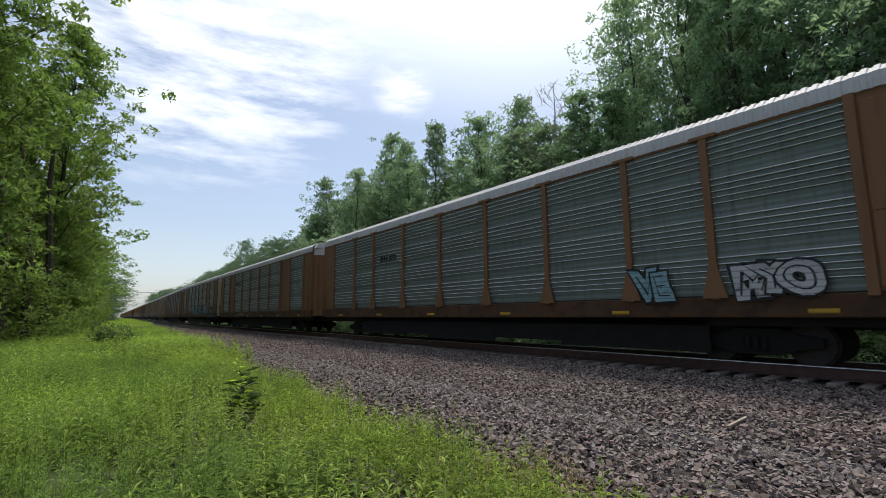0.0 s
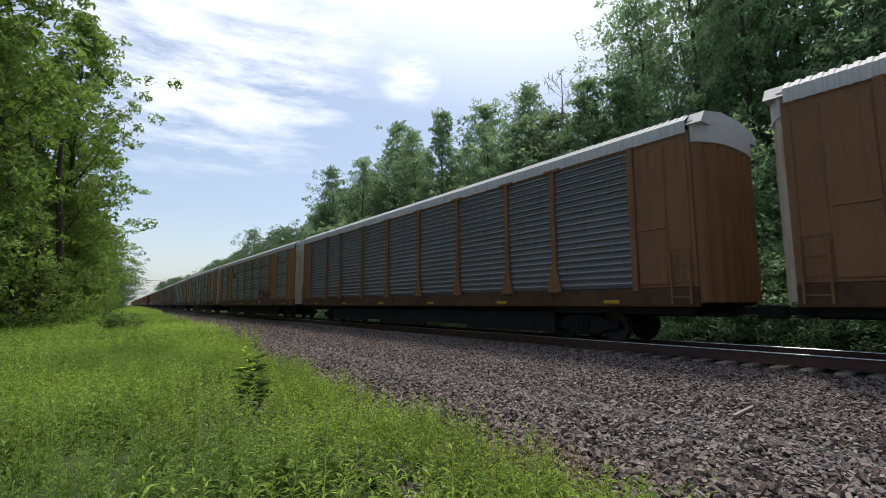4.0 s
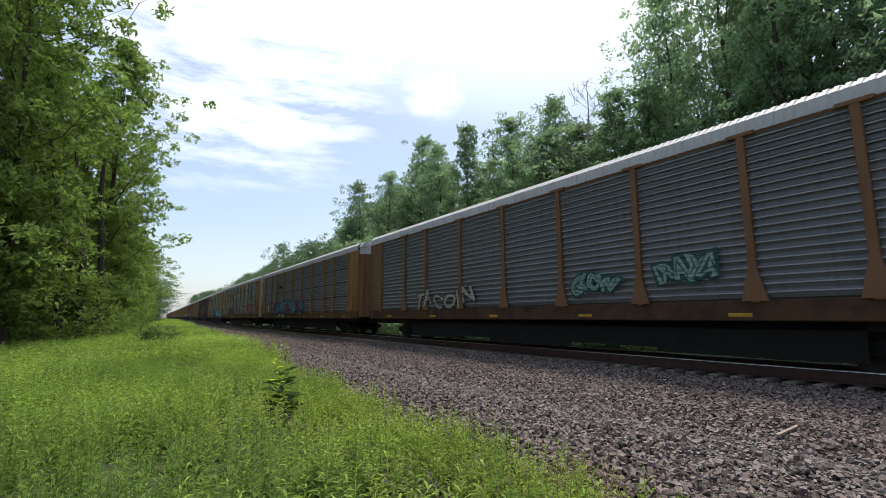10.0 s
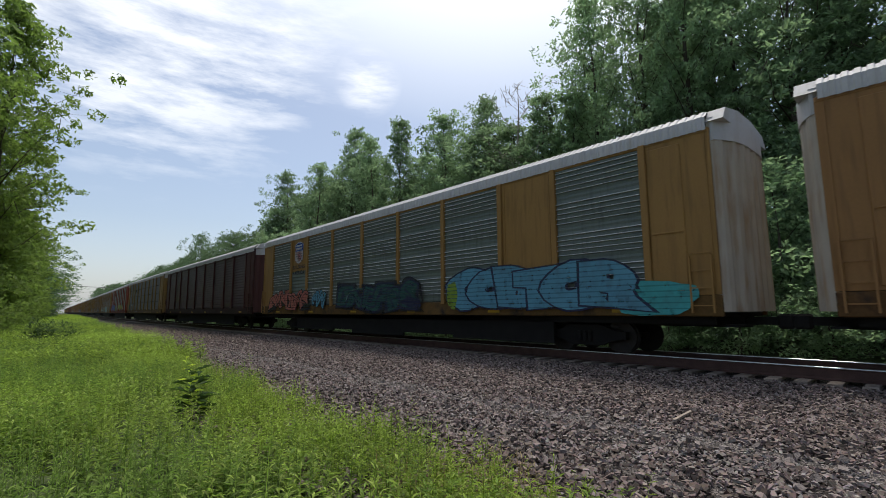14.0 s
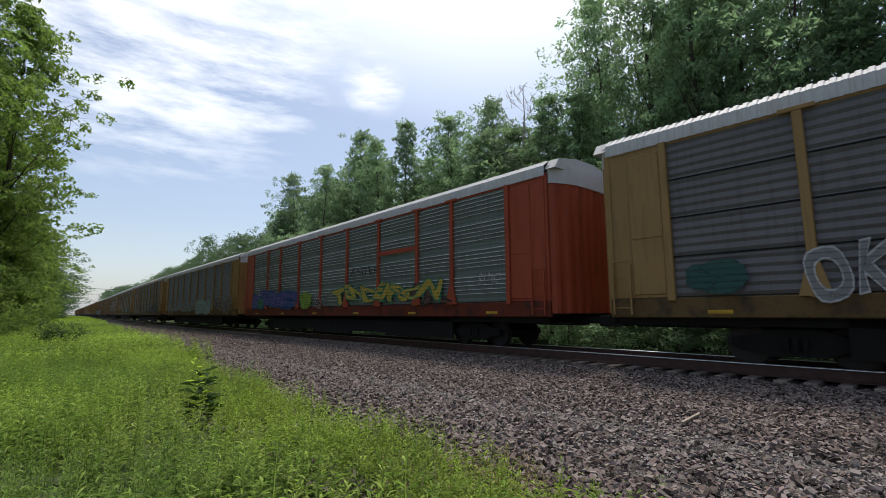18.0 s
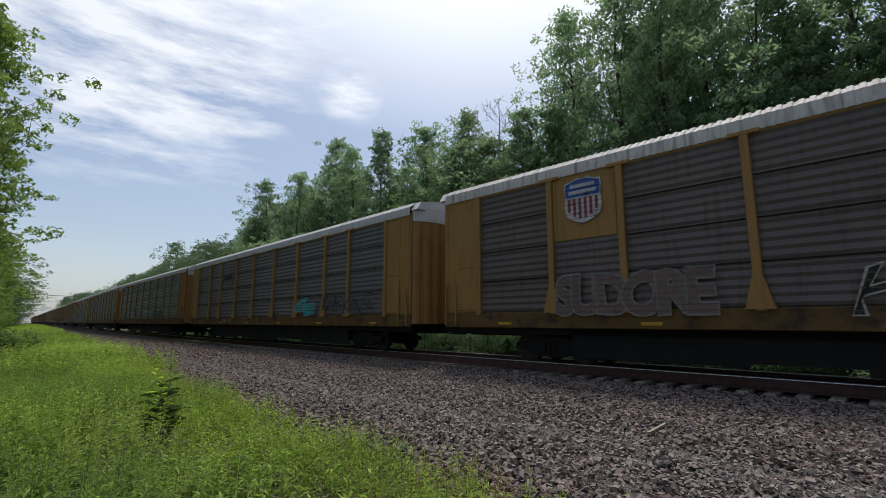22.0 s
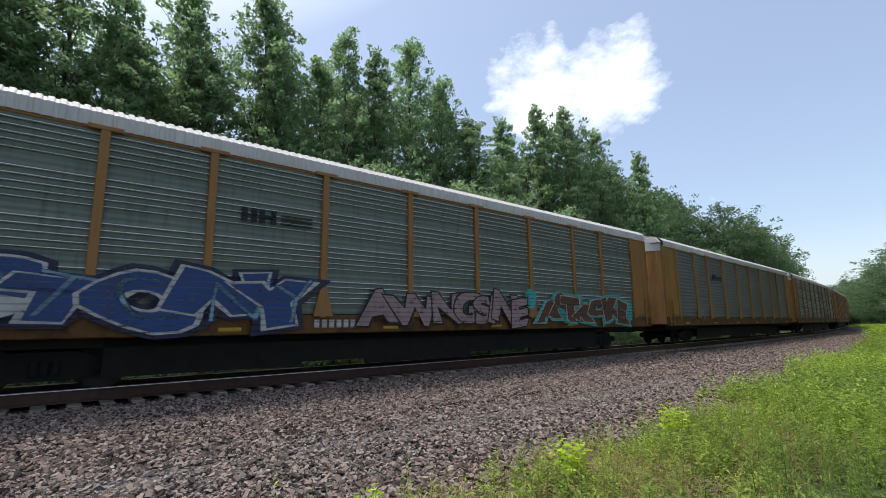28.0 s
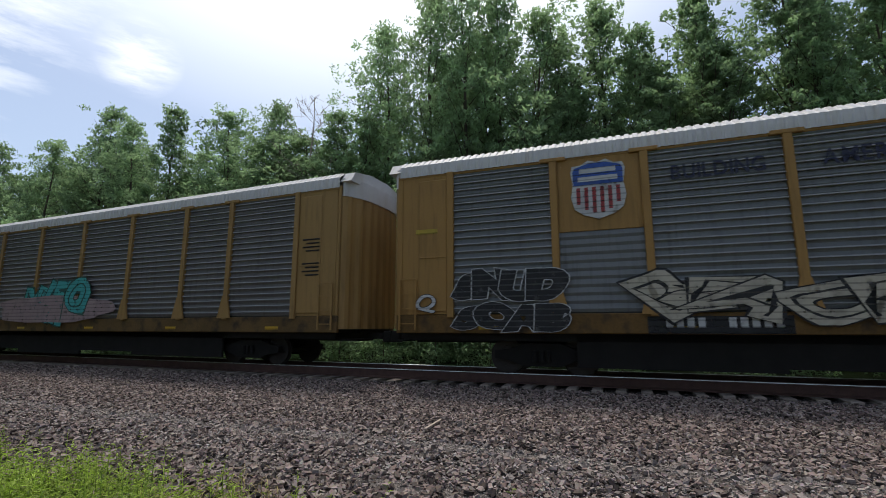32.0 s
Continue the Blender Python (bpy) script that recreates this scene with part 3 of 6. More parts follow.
def end_door_side(mat_, end):
    def make():
        bm = bmesh.new()
        y0, y1 = sorted((end * (BODY / 2 - 0.62), end * (BODY / 2 - 1.4)))
        soft_box(bm, -HW - 0.05, -HW + 0.01, y0, y1, Z_PANEL + 0.05, Z_TOP - 0.12, 0.02)
        soft_box(bm, -HW - 0.07, -HW - 0.02, y0 + 0.05, y1 - 0.05, Z_PANEL + 1.4, Z_PANEL + 1.44, 0.008)
        return mesh_of("side_door", bm, mat_)
    return cached(("sdoor", mat_.name, end), make)


def truck_frame():
    bm = bmesh.new()
    for sx in (-1, 1):
        x0, x1 = sorted((sx * 1.08, sx * 0.92))
        prism(bm, [(-1.15, 0.38), (-0.75, 0.32), (-0.45, 0.2), (0.45, 0.2), (0.75, 0.32), (1.15, 0.38), (1.15, 0.56), (0.8, 0.6), (0.42, 0.74), (-0.42, 0.74), (-0.8, 0.6), (-1.15, 0.56)], "x", x0, x1)
        for k in (-0.16, 0, 0.16):
            bmesh.ops.create_cone(bm, segments=8, radius1=0.06, radius2=0.06, depth=0.26, cap_ends=True, matrix=pose(sx * 1.12, k, 0.44))
    add_box(bm, -1.0, 1.0, -0.22, 0.22, 0.45, 0.72)
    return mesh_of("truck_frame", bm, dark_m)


def wheelset():
    bm = bmesh.new()
    for sx in (-0.75, 0.75):
        bmesh.ops.create_cone(bm, segments=24, radius1=0.42, radius2=0.42, depth=0.12, cap_ends=True, matrix=pose(sx, 0, 0, 0, 90, 0))
        bmesh.ops.create_cone(bm, segments=24, radius1=0.46, radius2=0.46, depth=0.03, cap_ends=True, matrix=pose(sx * 0.92, 0, 0, 0, 90, 0))
        for k in range(5):
            add_box(bm, sx - 0.07, sx + 0.07, -0.03 + 0.26 * math.cos(k * 1.2566), 0.03 + 0.26 * math.cos(k * 1.2566), -0.03 + 0.26 * math.sin(k * 1.2566), 0.03 + 0.26 * math.sin(k * 1.2566))
    bmesh.ops.create_cone(bm, segments=10, radius1=0.08, radius2=0.08, depth=1.9, cap_ends=True, matrix=pose(0, 0, 0, 0, 90, 0))
    return mesh_of("wheelset", bm, wheel_m)


def underframe():
    bm = bmesh.new()
    add_box(bm, -0.3, 0.3, -BODY / 2, BODY / 2, 0.72, 1.05)
    add_box(bm, -1.5, 1.5, -BODY / 2 + 0.1, BODY / 2 - 0.1, 0.96, 1.1)
    for k in range(9):
        y = -9.6 + k * 2.4
        prism(bm, [(-1.45, 0.98), (-0.3, 0.78), (0.3, 0.78), (1.45, 0.98)], "y", y - 0.05, y + 0.05)
    # added dark slabs that stand for the deep shade between sill and rail
    for sx in (-1, 1):
        x0, x1 = sorted((sx * 1.34, sx * 1.26))
        for y0, y1, z0 in ((-8.4, -4.2, 0.2), (-4.2, -1.3, 0.3), (-1.3, 2.6, 0.16), (2.6, 4.4, 0.3), (4.4, 8.4, 0.22)):
            add_box(bm, x0, x1, y0, y1, z0, 0.98)
        add_box(bm, x0, x1, -12.6, 12.6, 0.8, 0.98)
    add_box(bm, -1.1, -0.5, -2.0, -0.6, 0.5, 0.95)
    add_box(bm, -1.2, -0.7, 1.0, 1.5, 0.48, 0.95)
    bmesh.ops.create_cone(bm, segments=12, radius1=0.16, radius2=0.16, depth=1.1, cap_ends=True, matrix=pose(-0.95, 3.0, 0.76, 90, 0, 0))
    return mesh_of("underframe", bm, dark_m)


def coupler(end):
    bm = bmesh.new()
    y = end * BODY / 2
    a, b = sorted((y - end * 0.2, y + end * 0.8))
    add_box(bm, -0.09, 0.09, a, b, 0.78, 0.96)
    a, b = sorted((y + end * 0.6, y + end * 0.9))
    soft_box(bm, -0.18, 0.16, a, b, 0.7, 1.02, 0.04)
    a, b = sorted((y - end * 0.1, y + end * 0.16))
    add_box(bm, -1.3, 0.1, a, b, 0.76, 0.8)
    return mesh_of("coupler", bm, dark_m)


def core_mesh():
    bm = bmesh.new()
    add_box(bm, -HW + 0.05, HW - 0.05, -BODY / 2 + 0.08, BODY / 2 - 0.08, 1.05, Z_EAVE)
    return mesh_of("inner_shell", bm, inner_m)


def bars_mesh(key, mat_, items, x=-HW - 0.05):
    """Flat marks on the side: rows of (y0, y1, z0, z1), y toward the north end."""
    def make():
        bm = bmesh.new()
        for y0, y1, z0, z1 in items:
            add_box(bm, x - 0.006, x, min(y0, y1), max(y0, y1), z0, z1)
        return mesh_of("marking", bm, mat_)
    return cached(key, make)


def bars(car_, key, mat_, items, x, m, label):
    """Each painted bar a part of its own."""
    for k, item in enumerate(items):
        part("marking", bars_mesh((key, k), mat_, [item], x), car_, m, label)


def flat_mesh(key, mat_, outline, x):
    def make():
        bm = bmesh.new()
        prism(bm, outline, "x", x - 0.006, x)
        return mesh_of("emblem", bm, mat_)
    return cached(key, make)


def spray(name, colour):
    """Thin worn paint: bare louvre edges and flaked spots show what is under it."""
    colour = tuple(v * 0.72 for v in colour)
    m = material("spray_" + name, colour, 0.65, spread=0.2, scale=1.1, fine=14, grime=tuple(v * 0.6 + 0.02 for v in colour))
    n, l = m.node_tree.nodes, m.node_tree.links
    tc = n.new("ShaderNodeTexCoord")
    sp = n.new("ShaderNodeSeparateXYZ")
    l.new(tc.outputs["Object"], sp.inputs[0])

    def calc(op, a, c, clamp=False):
        k = n.new("ShaderNodeMath")
        k.operation, k.use_clamp = op, clamp
        for i, v in enumerate((a, c)):
            if isinstance(v, (int, float)):
                k.inputs[i].default_value = v
            else:
                l.new(v, k.inputs[i])
        return k.outputs[0]
    saw = calc("FRACT", calc("MULTIPLY", sp.outputs[2], 7.6), 0.0)
    line = calc("LESS_THAN", saw, 0.24)
    t = n.new("ShaderNodeTexNoise")
    t.inputs["Scale"].default_value, t.inputs["Detail"].default_value = 5.0, 6.0
    l.new(tc.outputs["Object"], t.inputs["Vector"])
    flake = calc("MULTIPLY", calc("SUBTRACT", t.outputs["Fac"], 0.56), 5.0, True)
    hole = calc("ADD", calc("MULTIPLY", line, 0.34), calc("MULTIPLY", flake, 0.5), True)
    tr, mix = n.new("ShaderNodeBsdfTransparent"), n.new("ShaderNodeMixShader")
    l.new(hole, mix.inputs[0])
    l.new(n["Principled BSDF"].outputs[0], mix.inputs[1])
    l.new(tr.outputs[0], mix.inputs[2])
    l.new(mix.outputs[0], n["Material Output"].inputs[0])
    return m


ink = {k: spray(k, c) for k, c in {
    "white": (0.55, 0.55, 0.55), "black": (0.018, 0.018, 0.02), "red": (0.30, 0.045, 0.05), "maroon": (0.16, 0.04, 0.055), "pink": (0.5, 0.17, 0.22), "salmon": (0.5, 0.16, 0.12),
    "blue": (0.03, 0.075, 0.24), "sky": (0.12, 0.34, 0.46), "teal": (0.07, 0.42, 0.42), "green": (0.04, 0.2, 0.11), "darkgreen": (0.03, 0.1, 0.085), "yellow": (0.5, 0.36, 0.05), "amber": (0.6, 0.36, 0.03),
    "violet": (0.13, 0.1, 0.3), "mint": (0.3, 0.42, 0.36), "grey": (0.25, 0.25, 0.25), "cream": (0.5, 0.45, 0.36), "rose": (0.36, 0.26, 0.27), "ice": (0.25, 0.42, 0.47), "navy": (0.025, 0.03, 0.07), "navyblue": (0.04, 0.1, 0.36), "lime": (0.22, 0.34, 0.04), "brown": (0.12, 0.06, 0.04), "faded": (0.25, 0.246, 0.235), "pale": (0.4, 0.4, 0.39), "dull": (0.19, 0.13, 0.11)}.items()}


def letter_shape(ch, fat):
    cu = bpy.data.curves.new("letter", "FONT")
    cu.body, cu.size, cu.offset, cu.resolution_u = ch, 1.0, fat, 4
    tmp = bpy.data.objects.new("letter", cu)
    me = bpy.data.meshes.new_from_object(tmp)
    shape = [v.co.copy() for v in me.vertices], [tuple(q.vertices) for q in me.polygons]
    bpy.data.objects.remove(tmp)
    bpy.data.curves.remove(cu)
    bpy.data.meshes.remove(me)
    return shape


def letter_points(word, fat, wild, seed, squeeze):
    """Each letter tipped, leaned, swollen and bent by wild, with its faces."""
    rng = random.Random(seed)
    x, found = 0.0, []
    for n_, ch in enumerate(word):
        thin = cached(("ch", ch, 0.0), lambda: letter_shape(ch, 0.0))
        co, polys = cached(("ch", ch, fat), lambda: letter_shape(ch, fat))
        w = max(c.x for c in thin[0])
        a, dy, k = rng.uniform(-wild, wild), rng.uniform(-wild, wild) * 0.5, 1 + rng.uniform(-wild, wild) * 0.7
        foot, lean = rng.uniform(-wild, wild) * 1.6, rng.uniform(-wild, wild) * 0.9
        pts = []
        for c in co:
            u, v = c.x - w / 2, c.y - 0.35
            u = u * (1 - foot * v) + lean * v + wild * 0.25 * math.sin(v * 7 + n_ * 2.1 + seed)
            v = v * k + wild * 0.22 * math.sin(u * 6 + n_ * 1.7)
            pts.append((x + w / 2 + u * math.cos(a) - v * math.sin(a), 0.35 + u * math.sin(a) + v * math.cos(a) + dy))
        found.append((pts, polys))
        x += w * squeeze + (0.06 if squeeze > 1 else 0.0)
    return found


def lettering(word, height, width, fat, mat_, wild=0.0, seed=0, squeeze=1.06, depth=0.0, shift=(0, 0), outer=None):
    """Letters as one flat mesh that fills width and height when swollen by outer; each overlaps the one before by depth."""
    def make():
        box = [q for pts, _ in letter_points(word, fat if outer is None else outer, wild, seed, squeeze) for q in pts]
        x0, x1 = min(q[0] for q in box), max(q[0] for q in box)
        z0, z1 = min(q[1] for q in box), max(q[1] for q in box)
        sx, sz = width / (x1 - x0), height / (z1 - z0)
        vs, fs = [], []
        for n_, (pts, polys) in enumerate(letter_points(word, fat, wild, seed, squeeze)):
            base = len(vs)
            vs += [(-depth * n_, -((u - x0) * sx - width / 2) - shift[0], (v - z0) * sz + shift[1]) for u, v in pts]
            fs += [tuple(base + i for i in f) for f in polys]
        me = bpy.data.meshes.new("lettering")
        me.from_pydata(vs, [], fs)
        me.materials.append(mat_)
        return me
    return cached(("text", word, height, width, fat, mat_.name, wild, seed, squeeze, depth, shift, outer), make)


def tag(car_, word, y, z, width, height, fill, edge="black", rim=0.10, wild=0.15, halo=None, tight=None, inner=True, line=0.045):
    """Sprayed letters centred y metres north of the car's middle, their foot z metres over the rail; rim: how fat they are."""
    x = -HW - 0.122
    seed = len(word) * 7 + int(width * 10)
    sq = tight or (1.04 if rim < 0.06 else 0.84)
    dp = 0.0016
    top = rim + 0.07 if halo else rim
    if halo:
        part("graffiti", lettering(word, height, width, top, ink[halo], wild, seed, sq, 0.0, (0, 0), top), car_, pose(x + 0.004, y, z), "spray-painted backing colour")
    part("graffiti", lettering(word, height, width, rim, ink[edge], wild, seed, sq, dp, (0, 0), top), car_, pose(x, y, z), "%s spray-painted outline" % edge)
    if fill != edge:
        part("graffiti", lettering(word, height, width, rim - line, ink[fill], wild, seed, sq, dp, (0, 0), top), car_, pose(x - 0.0008, y, z), "%s spray-painted letters" % fill)
        if rim >= 0.1 and inner:
            part("graffiti", lettering(word, height, width, -0.024, ink[edge], wild, seed, sq, dp, (0, 0), top), car_, pose(x - 0.0014, y, z), "inner strokes")


def blob(car_, key, y, z, w, h, colour, seed, x=-HW - 0.124, lumps=11):
    def make():
        rng = random.Random(seed)
        bm = bmesh.new()
        pts = []
        ph = [rng.uniform(0, 6.28) for _ in range(3)]
        for k in range(36):
            a = k / 36 * 6.2832
            r = 1 + 0.05 * math.sin(3 * a + ph[0]) + 0.05 * math.sin(5 * a + ph[1]) + 0.03 * math.sin(lumps * a + ph[2])
            c, s_ = math.cos(a), math.sin(a)
            pts.append((math.copysign(abs(c) ** 0.8, c) * w / 2 * r, math.copysign(abs(s_) ** 0.8, s_) * h / 2 * r))
        prism(bm, pts, "x", -0.004, 0)
        return mesh_of("graffiti", bm, ink[colour])
    part("graffiti", cached(("blob", key, w, h, colour, seed), make), car_, pose(x, y, z + h / 2), "%s spray paint" % colour)


def shield(car_, y, z, h):
    w = h * 0.86
    x = -HW - 0.06
    out = [(-0.5, 0.82), (-0.46, 0.92), (-0.3, 0.93), (-0.16, 1.0), (0, 0.96), (0.16, 1.0), (0.3, 0.93), (0.46, 0.92), (0.5, 0.82), (0.46, 0.6), (0.5, 0.38), (0.44, 0.18), (0.28, 0.08), (0, 0.0), (-0.28, 0.08), (-0.44, 0.18), (-0.5, 0.38), (-0.46, 0.6)]
    part("emblem", flat_mesh(("sh_w", h), ink["white"], [(a * w, b * h) for a, b in out], x), car_, pose(0, y, z), "white shield-shaped emblem")
    inner = [(a * 0.92, 0.5 + (b - 0.5) * 0.94) for a, b in out]
    part("emblem", flat_mesh(("sh_b", h), ink["navyblue"], [(-0.45 * w, 0.58 * h), (-0.455 * w, 0.82 * h), (-0.42 * w, 0.88 * h), (-0.15 * w, 0.95 * h), (0.15 * w, 0.95 * h), (0.42 * w, 0.88 * h), (0.455 * w, 0.82 * h), (0.45 * w, 0.58 * h)], x - 0.007), car_, pose(0, y, z), "blue top of the emblem")
    for k in range(6):
        c = (-0.36 + k * 0.144) * w
        stripe = [(c - 0.035 * w, c + 0.035 * w, (0.1 + 0.16 * (abs(k - 2.5) / 2.5) ** 2) * h, 0.54 * h)]
        part("stripe", bars_mesh(("sh_r", h, k), ink["red"], stripe, x - 0.007), car_, pose(0, y, z), "red stripe of the emblem")
    words_ = [(-0.33 * w, 0.33 * w, 0.78 * h, 0.86 * h), (-0.36 * w, 0.36 * w, 0.64 * h, 0.72 * h)]
    bars(car_, ("sh_t", h), ink["white"], words_, x - 0.014, pose(0, y, z), "white lettering bar")


def logo(car_, y, z, w, h, colour="black", kind="bars"):
    items = []
    if kind == "bars":
        items = [(-w / 2, -w * 0.08, h * (0.28 + 0.16 * k), h * (0.36 + 0.16 * k)) for k in range(3)]
        items += [(w * a, w * (a + 0.07), h * 0.26, h * 0.8) for a in (-0.02, 0.12, 0.22, 0.33)]
        items += [(w * 0.22, w * 0.4, h * 0.5, h * 0.58), (w * 0.05, w * 0.13, h * 0.46, h * 0.6)]
    elif kind == "bracket":
        items = [(-w / 2, -w * 0.45, 0, h), (-w / 2, -w * 0.4, 0, h * 0.1), (w * 0.45, w / 2, 0, h), (w * 0.4, w / 2, 0, h * 0.1), (-w * 0.34, -w * 0.14, h * 0.4, h * 0.8), (-w * 0.1, w * 0.1, h * 0.4, h * 0.8), (w * 0.14, w * 0.34, h * 0.4, h * 0.8)]
    else:
        items = [(-w / 2, -w * 0.38, 0, h), (-w * 0.2, -w * 0.08, 0, h), (-w * 0.38, -w * 0.2, h * 0.82, h), (w * 0.06, w / 2, h * 0.82, h), (w * 0.38, w / 2, 0, h), (w * 0.06, w / 2, 0, h * 0.18)]
    bars(car_, ("logo", kind, w, h, colour), ink[colour], items, -HW - 0.07, pose(0, y, z), "faded painted emblem")


def numbers(car_, y, colour="white", n=9):
    items, c = [], 0.0
    for k in range(n):
        c -= 0.2 if k != 4 else 0.55
        items.append((c, c - 0.13, 0.0, 0.2))
    bars(car_, ("num", n, colour), ink[colour], items, -HW - 0.045, pose(0, y, 1.12), "stencilled figure on the sill")


TRUCK, WHEELS, UNDER, CORE = truck_frame(), wheelset(), underframe(), core_mesh()
COUPLERS = {e: coupler(e) for e in (-1, 1)}
CARS = {}


def autorack(i, frame_paint, screen_tone, louvre="groups", doors="white", roof="white", narrow=("screen", "screen"), seams=False, feet=True):
    """A closed car carrier, its origin on the rails at its middle, north toward +y; narrow: the two short bays, south then north."""
    P, S = paint[frame_paint], screen[screen_tone]
    c = new("railway_car")
    part("inner_shell", CORE, c)
    part("underframe", UNDER, c)
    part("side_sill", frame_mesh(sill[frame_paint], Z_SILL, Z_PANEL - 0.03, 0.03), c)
    if 0 <= i <= 23:
        for k in range(6):
            part("reflector", bars_mesh("reflector", ink["amber"], [(-0.24, 0.24, 0.0, 0.09)], -HW - 0.034), c, pose(0, -10.6 + k * 4.2, Z_SILL + 0.08), "yellow reflector strip")
    part("top_chord", frame_mesh(P, Z_TOP - 0.03, Z_TOP + 0.09, 0.03), c)
    part("roof", roof_mesh(roof_m[roof]), c, label="ribbed %s sheet roof" % {"white": "white", "pink": "faded reddish", "stained": "rust-streaked white"}[roof])
    bm_key = ("far", screen_tone)

    def far():
        return sheet("far_side", [[(HW - 0.0 + (0.03 if j % 2 else 0.0), y, Z_PANEL + (Z_TOP - Z_PANEL) * j / 40) for j in range(41)] for y in (-BODY / 2, BODY / 2)], S)
    part("far_side", cached(bm_key, far), c)
    for e in (-1, 1):
        part("end_door", door_mesh(door_m[doors], e), c, label="folding end doors with upright ridges")
        part("end_cap", end_cap_mesh(roof_m[roof], e), c)
        for z_ in (1.9, 3.1, 4.2) if i in (15, 18, 20, 22) else ():
            part("lock_bar", lock_mesh(e), c, pose(0, 0, z_))
        part("ladder", ladder_mesh(P, e), c)
        part("side_door", end_door_side(P, e), c)
        part("coupler", COUPLERS[e], c)
        t = part("truck", TRUCK, c, pose(0, e * (BODY / 2 - 3.6), 0))
        for d in (-0.88, 0.88):
            part("wheelset", WHEELS, t, pose(0, d, 0.42))
    for k, w in enumerate(BAYS):
        a, b = EDGE[k], EDGE[k + 1]
        mid, wid = (a + b) / 2, b - a
        at = pose(0, mid, 0)
        if k in (0, 10):
            part("solid_panel", solid_mesh(wid, Z_PANEL - 0.02, Z_TOP, P), c, at)
            continue
        kind = narrow[0] if k == 2 else narrow[1] if k == 8 else "screen"
        if kind == "solid":
            part("solid_panel", solid_mesh(wid, Z_PANEL - 0.02, Z_TOP, P), c, at)
        elif kind == "half":
            part("panel", screen_mesh(wid, Z_PANEL, 3.3, S, True), c, at)
            part("solid_panel", solid_mesh(wid, 3.3, Z_TOP, P), c, at)
        else:
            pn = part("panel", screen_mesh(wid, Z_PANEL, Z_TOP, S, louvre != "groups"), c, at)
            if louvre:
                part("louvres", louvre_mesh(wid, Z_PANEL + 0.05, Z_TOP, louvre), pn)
            if seams:
                part("panel_seams", seam_mesh(wid), pn)
    for k in range(1, 11):
        part("post", post_mesh(P, feet and k not in (1, 10)), c, pose(0, EDGE[k], 0))
    CARS[i] = c
    return c


LOOK = {"ochre": "ochre", "rust": "rust", "yellow": "dull yellow", "red": "orange-red", "maroon": "dark maroon", "tan": "faded tan"}


def car(i, frame_paint, tone, note, **kw):
    c = autorack(i, frame_paint, tone, **kw)
    tagged(c, "%s car carrier, %s screens, %s" % (LOOK[frame_paint], {"green": "green-grey", "dark": "dark grey", "pale": "pale grey"}.get(tone, tone), note), "railway car", "cars of the train")
    return c


A = dict(narrow=("solid", "solid"), feet=False)


def placard(car_, y, z, colour="black", rows=4):
    """Small stencilled notices on an end panel."""
    for k in range(rows):
        part("stencil", bars_mesh(("pl", colour, k % 2), ink[colour], [(-0.3, 0.3 - 0.12 * (k % 2), 0.0, 0.045)], -HW - 0.055), car_, pose(0, y, z - k * 0.11), "line of small stencilled writing")


c = car(-2, "ochre", "grey", "plain")
c = car(-1, "ochre", "green", "plain", **A)
c = car(0, "rust", "green", "two white bubble tags")
tag(c, "MYO", -9.9, 1.28, 1.75, 0.9, "white", rim=0.19, wild=0.2, tight=0.78, line=0.065)
tag(c, "VE", -7.3, 1.28, 1.3, 0.95, "ice", rim=0.17, wild=0.15, line=0.065)
logo(c, 5.4, 3.45, 1.6, 0.5)
c = car(1, "rust", "green", "unpainted", doors="rust", **A)
logo(c, 5.4, 3.7, 1.9, 0.6)
numbers(c, 5.6, "grey")
c = car(2, "rust", "green", "long blue and white graffiti", **A)
logo(c, 5.4, 3.5, 1.5, 0.6)
blob(c, "face", -7.3, 1.3, 1.0, 1.25, "white", 5)
blob(c, "face1", -7.3, 1.34, 0.92, 1.17, "navy", 5, x=-HW - 0.125)
blob(c, "face2", -7.3, 1.42, 0.76, 1.0, "sky", 5, x=-HW - 0.127)
tag(c, "WS", -7.3, 1.5, 0.66, 0.8, "navy", "navy", rim=0.0, wild=0.3)
tag(c, "DOU", -10.2, 0.99, 3.2, 1.35, "black", "white", rim=0.16, wild=0.16, line=0.025, tight=0.86, inner=False)
tag(c, "GEL", -5.0, 1.2, 2.5, 1.3, "navy", "grey", rim=0.05, wild=0.14, line=0.025)
tag(c, "GEL", -5.0, 1.3, 2.3, 1.1, "grey", "grey", rim=-0.02, wild=0.14)
tag(c, "VANICK", -0.3, 1.25, 6.8, 1.15, "sky", "navy", rim=0.04, wild=0.12, line=0.03)
tag(c, "ECHO", 7.8, 1.2, 6.0, 1.2, "maroon", "grey", rim=0.06, wild=0.2, line=0.03)
c = car(3, "rust", "grey", "plain", louvre="dense", doors="rust")
c = car(4, "ochre", "green", "a dark red sprayed name", **A)
tag(c, "SCINK", -5.7, 0.98, 3.7, 1.4, "maroon", "rose", rim=0.14, wild=0.14, line=0.022, inner=False, tight=0.9)
logo(c, 5.4, 3.55, 1.7, 0.75)
numbers(c, 4.4, "grey")
c = car(5, "ochre", "green", "white and black tags", **A)
tag(c, "IX", 3.0, 1.4, 1.6, 1.0, "black", "black", rim=0.0, wild=0.3)
tag(c, "JEP", 6.6, 1.2, 2.6, 1.2, "black", "black", rim=0.0, wild=0.35)
tag(c, "CZOEX", -0.3, 0.95, 3.8, 1.43, "white", rim=0.18, wild=0.24, tight=0.74, line=0.07)
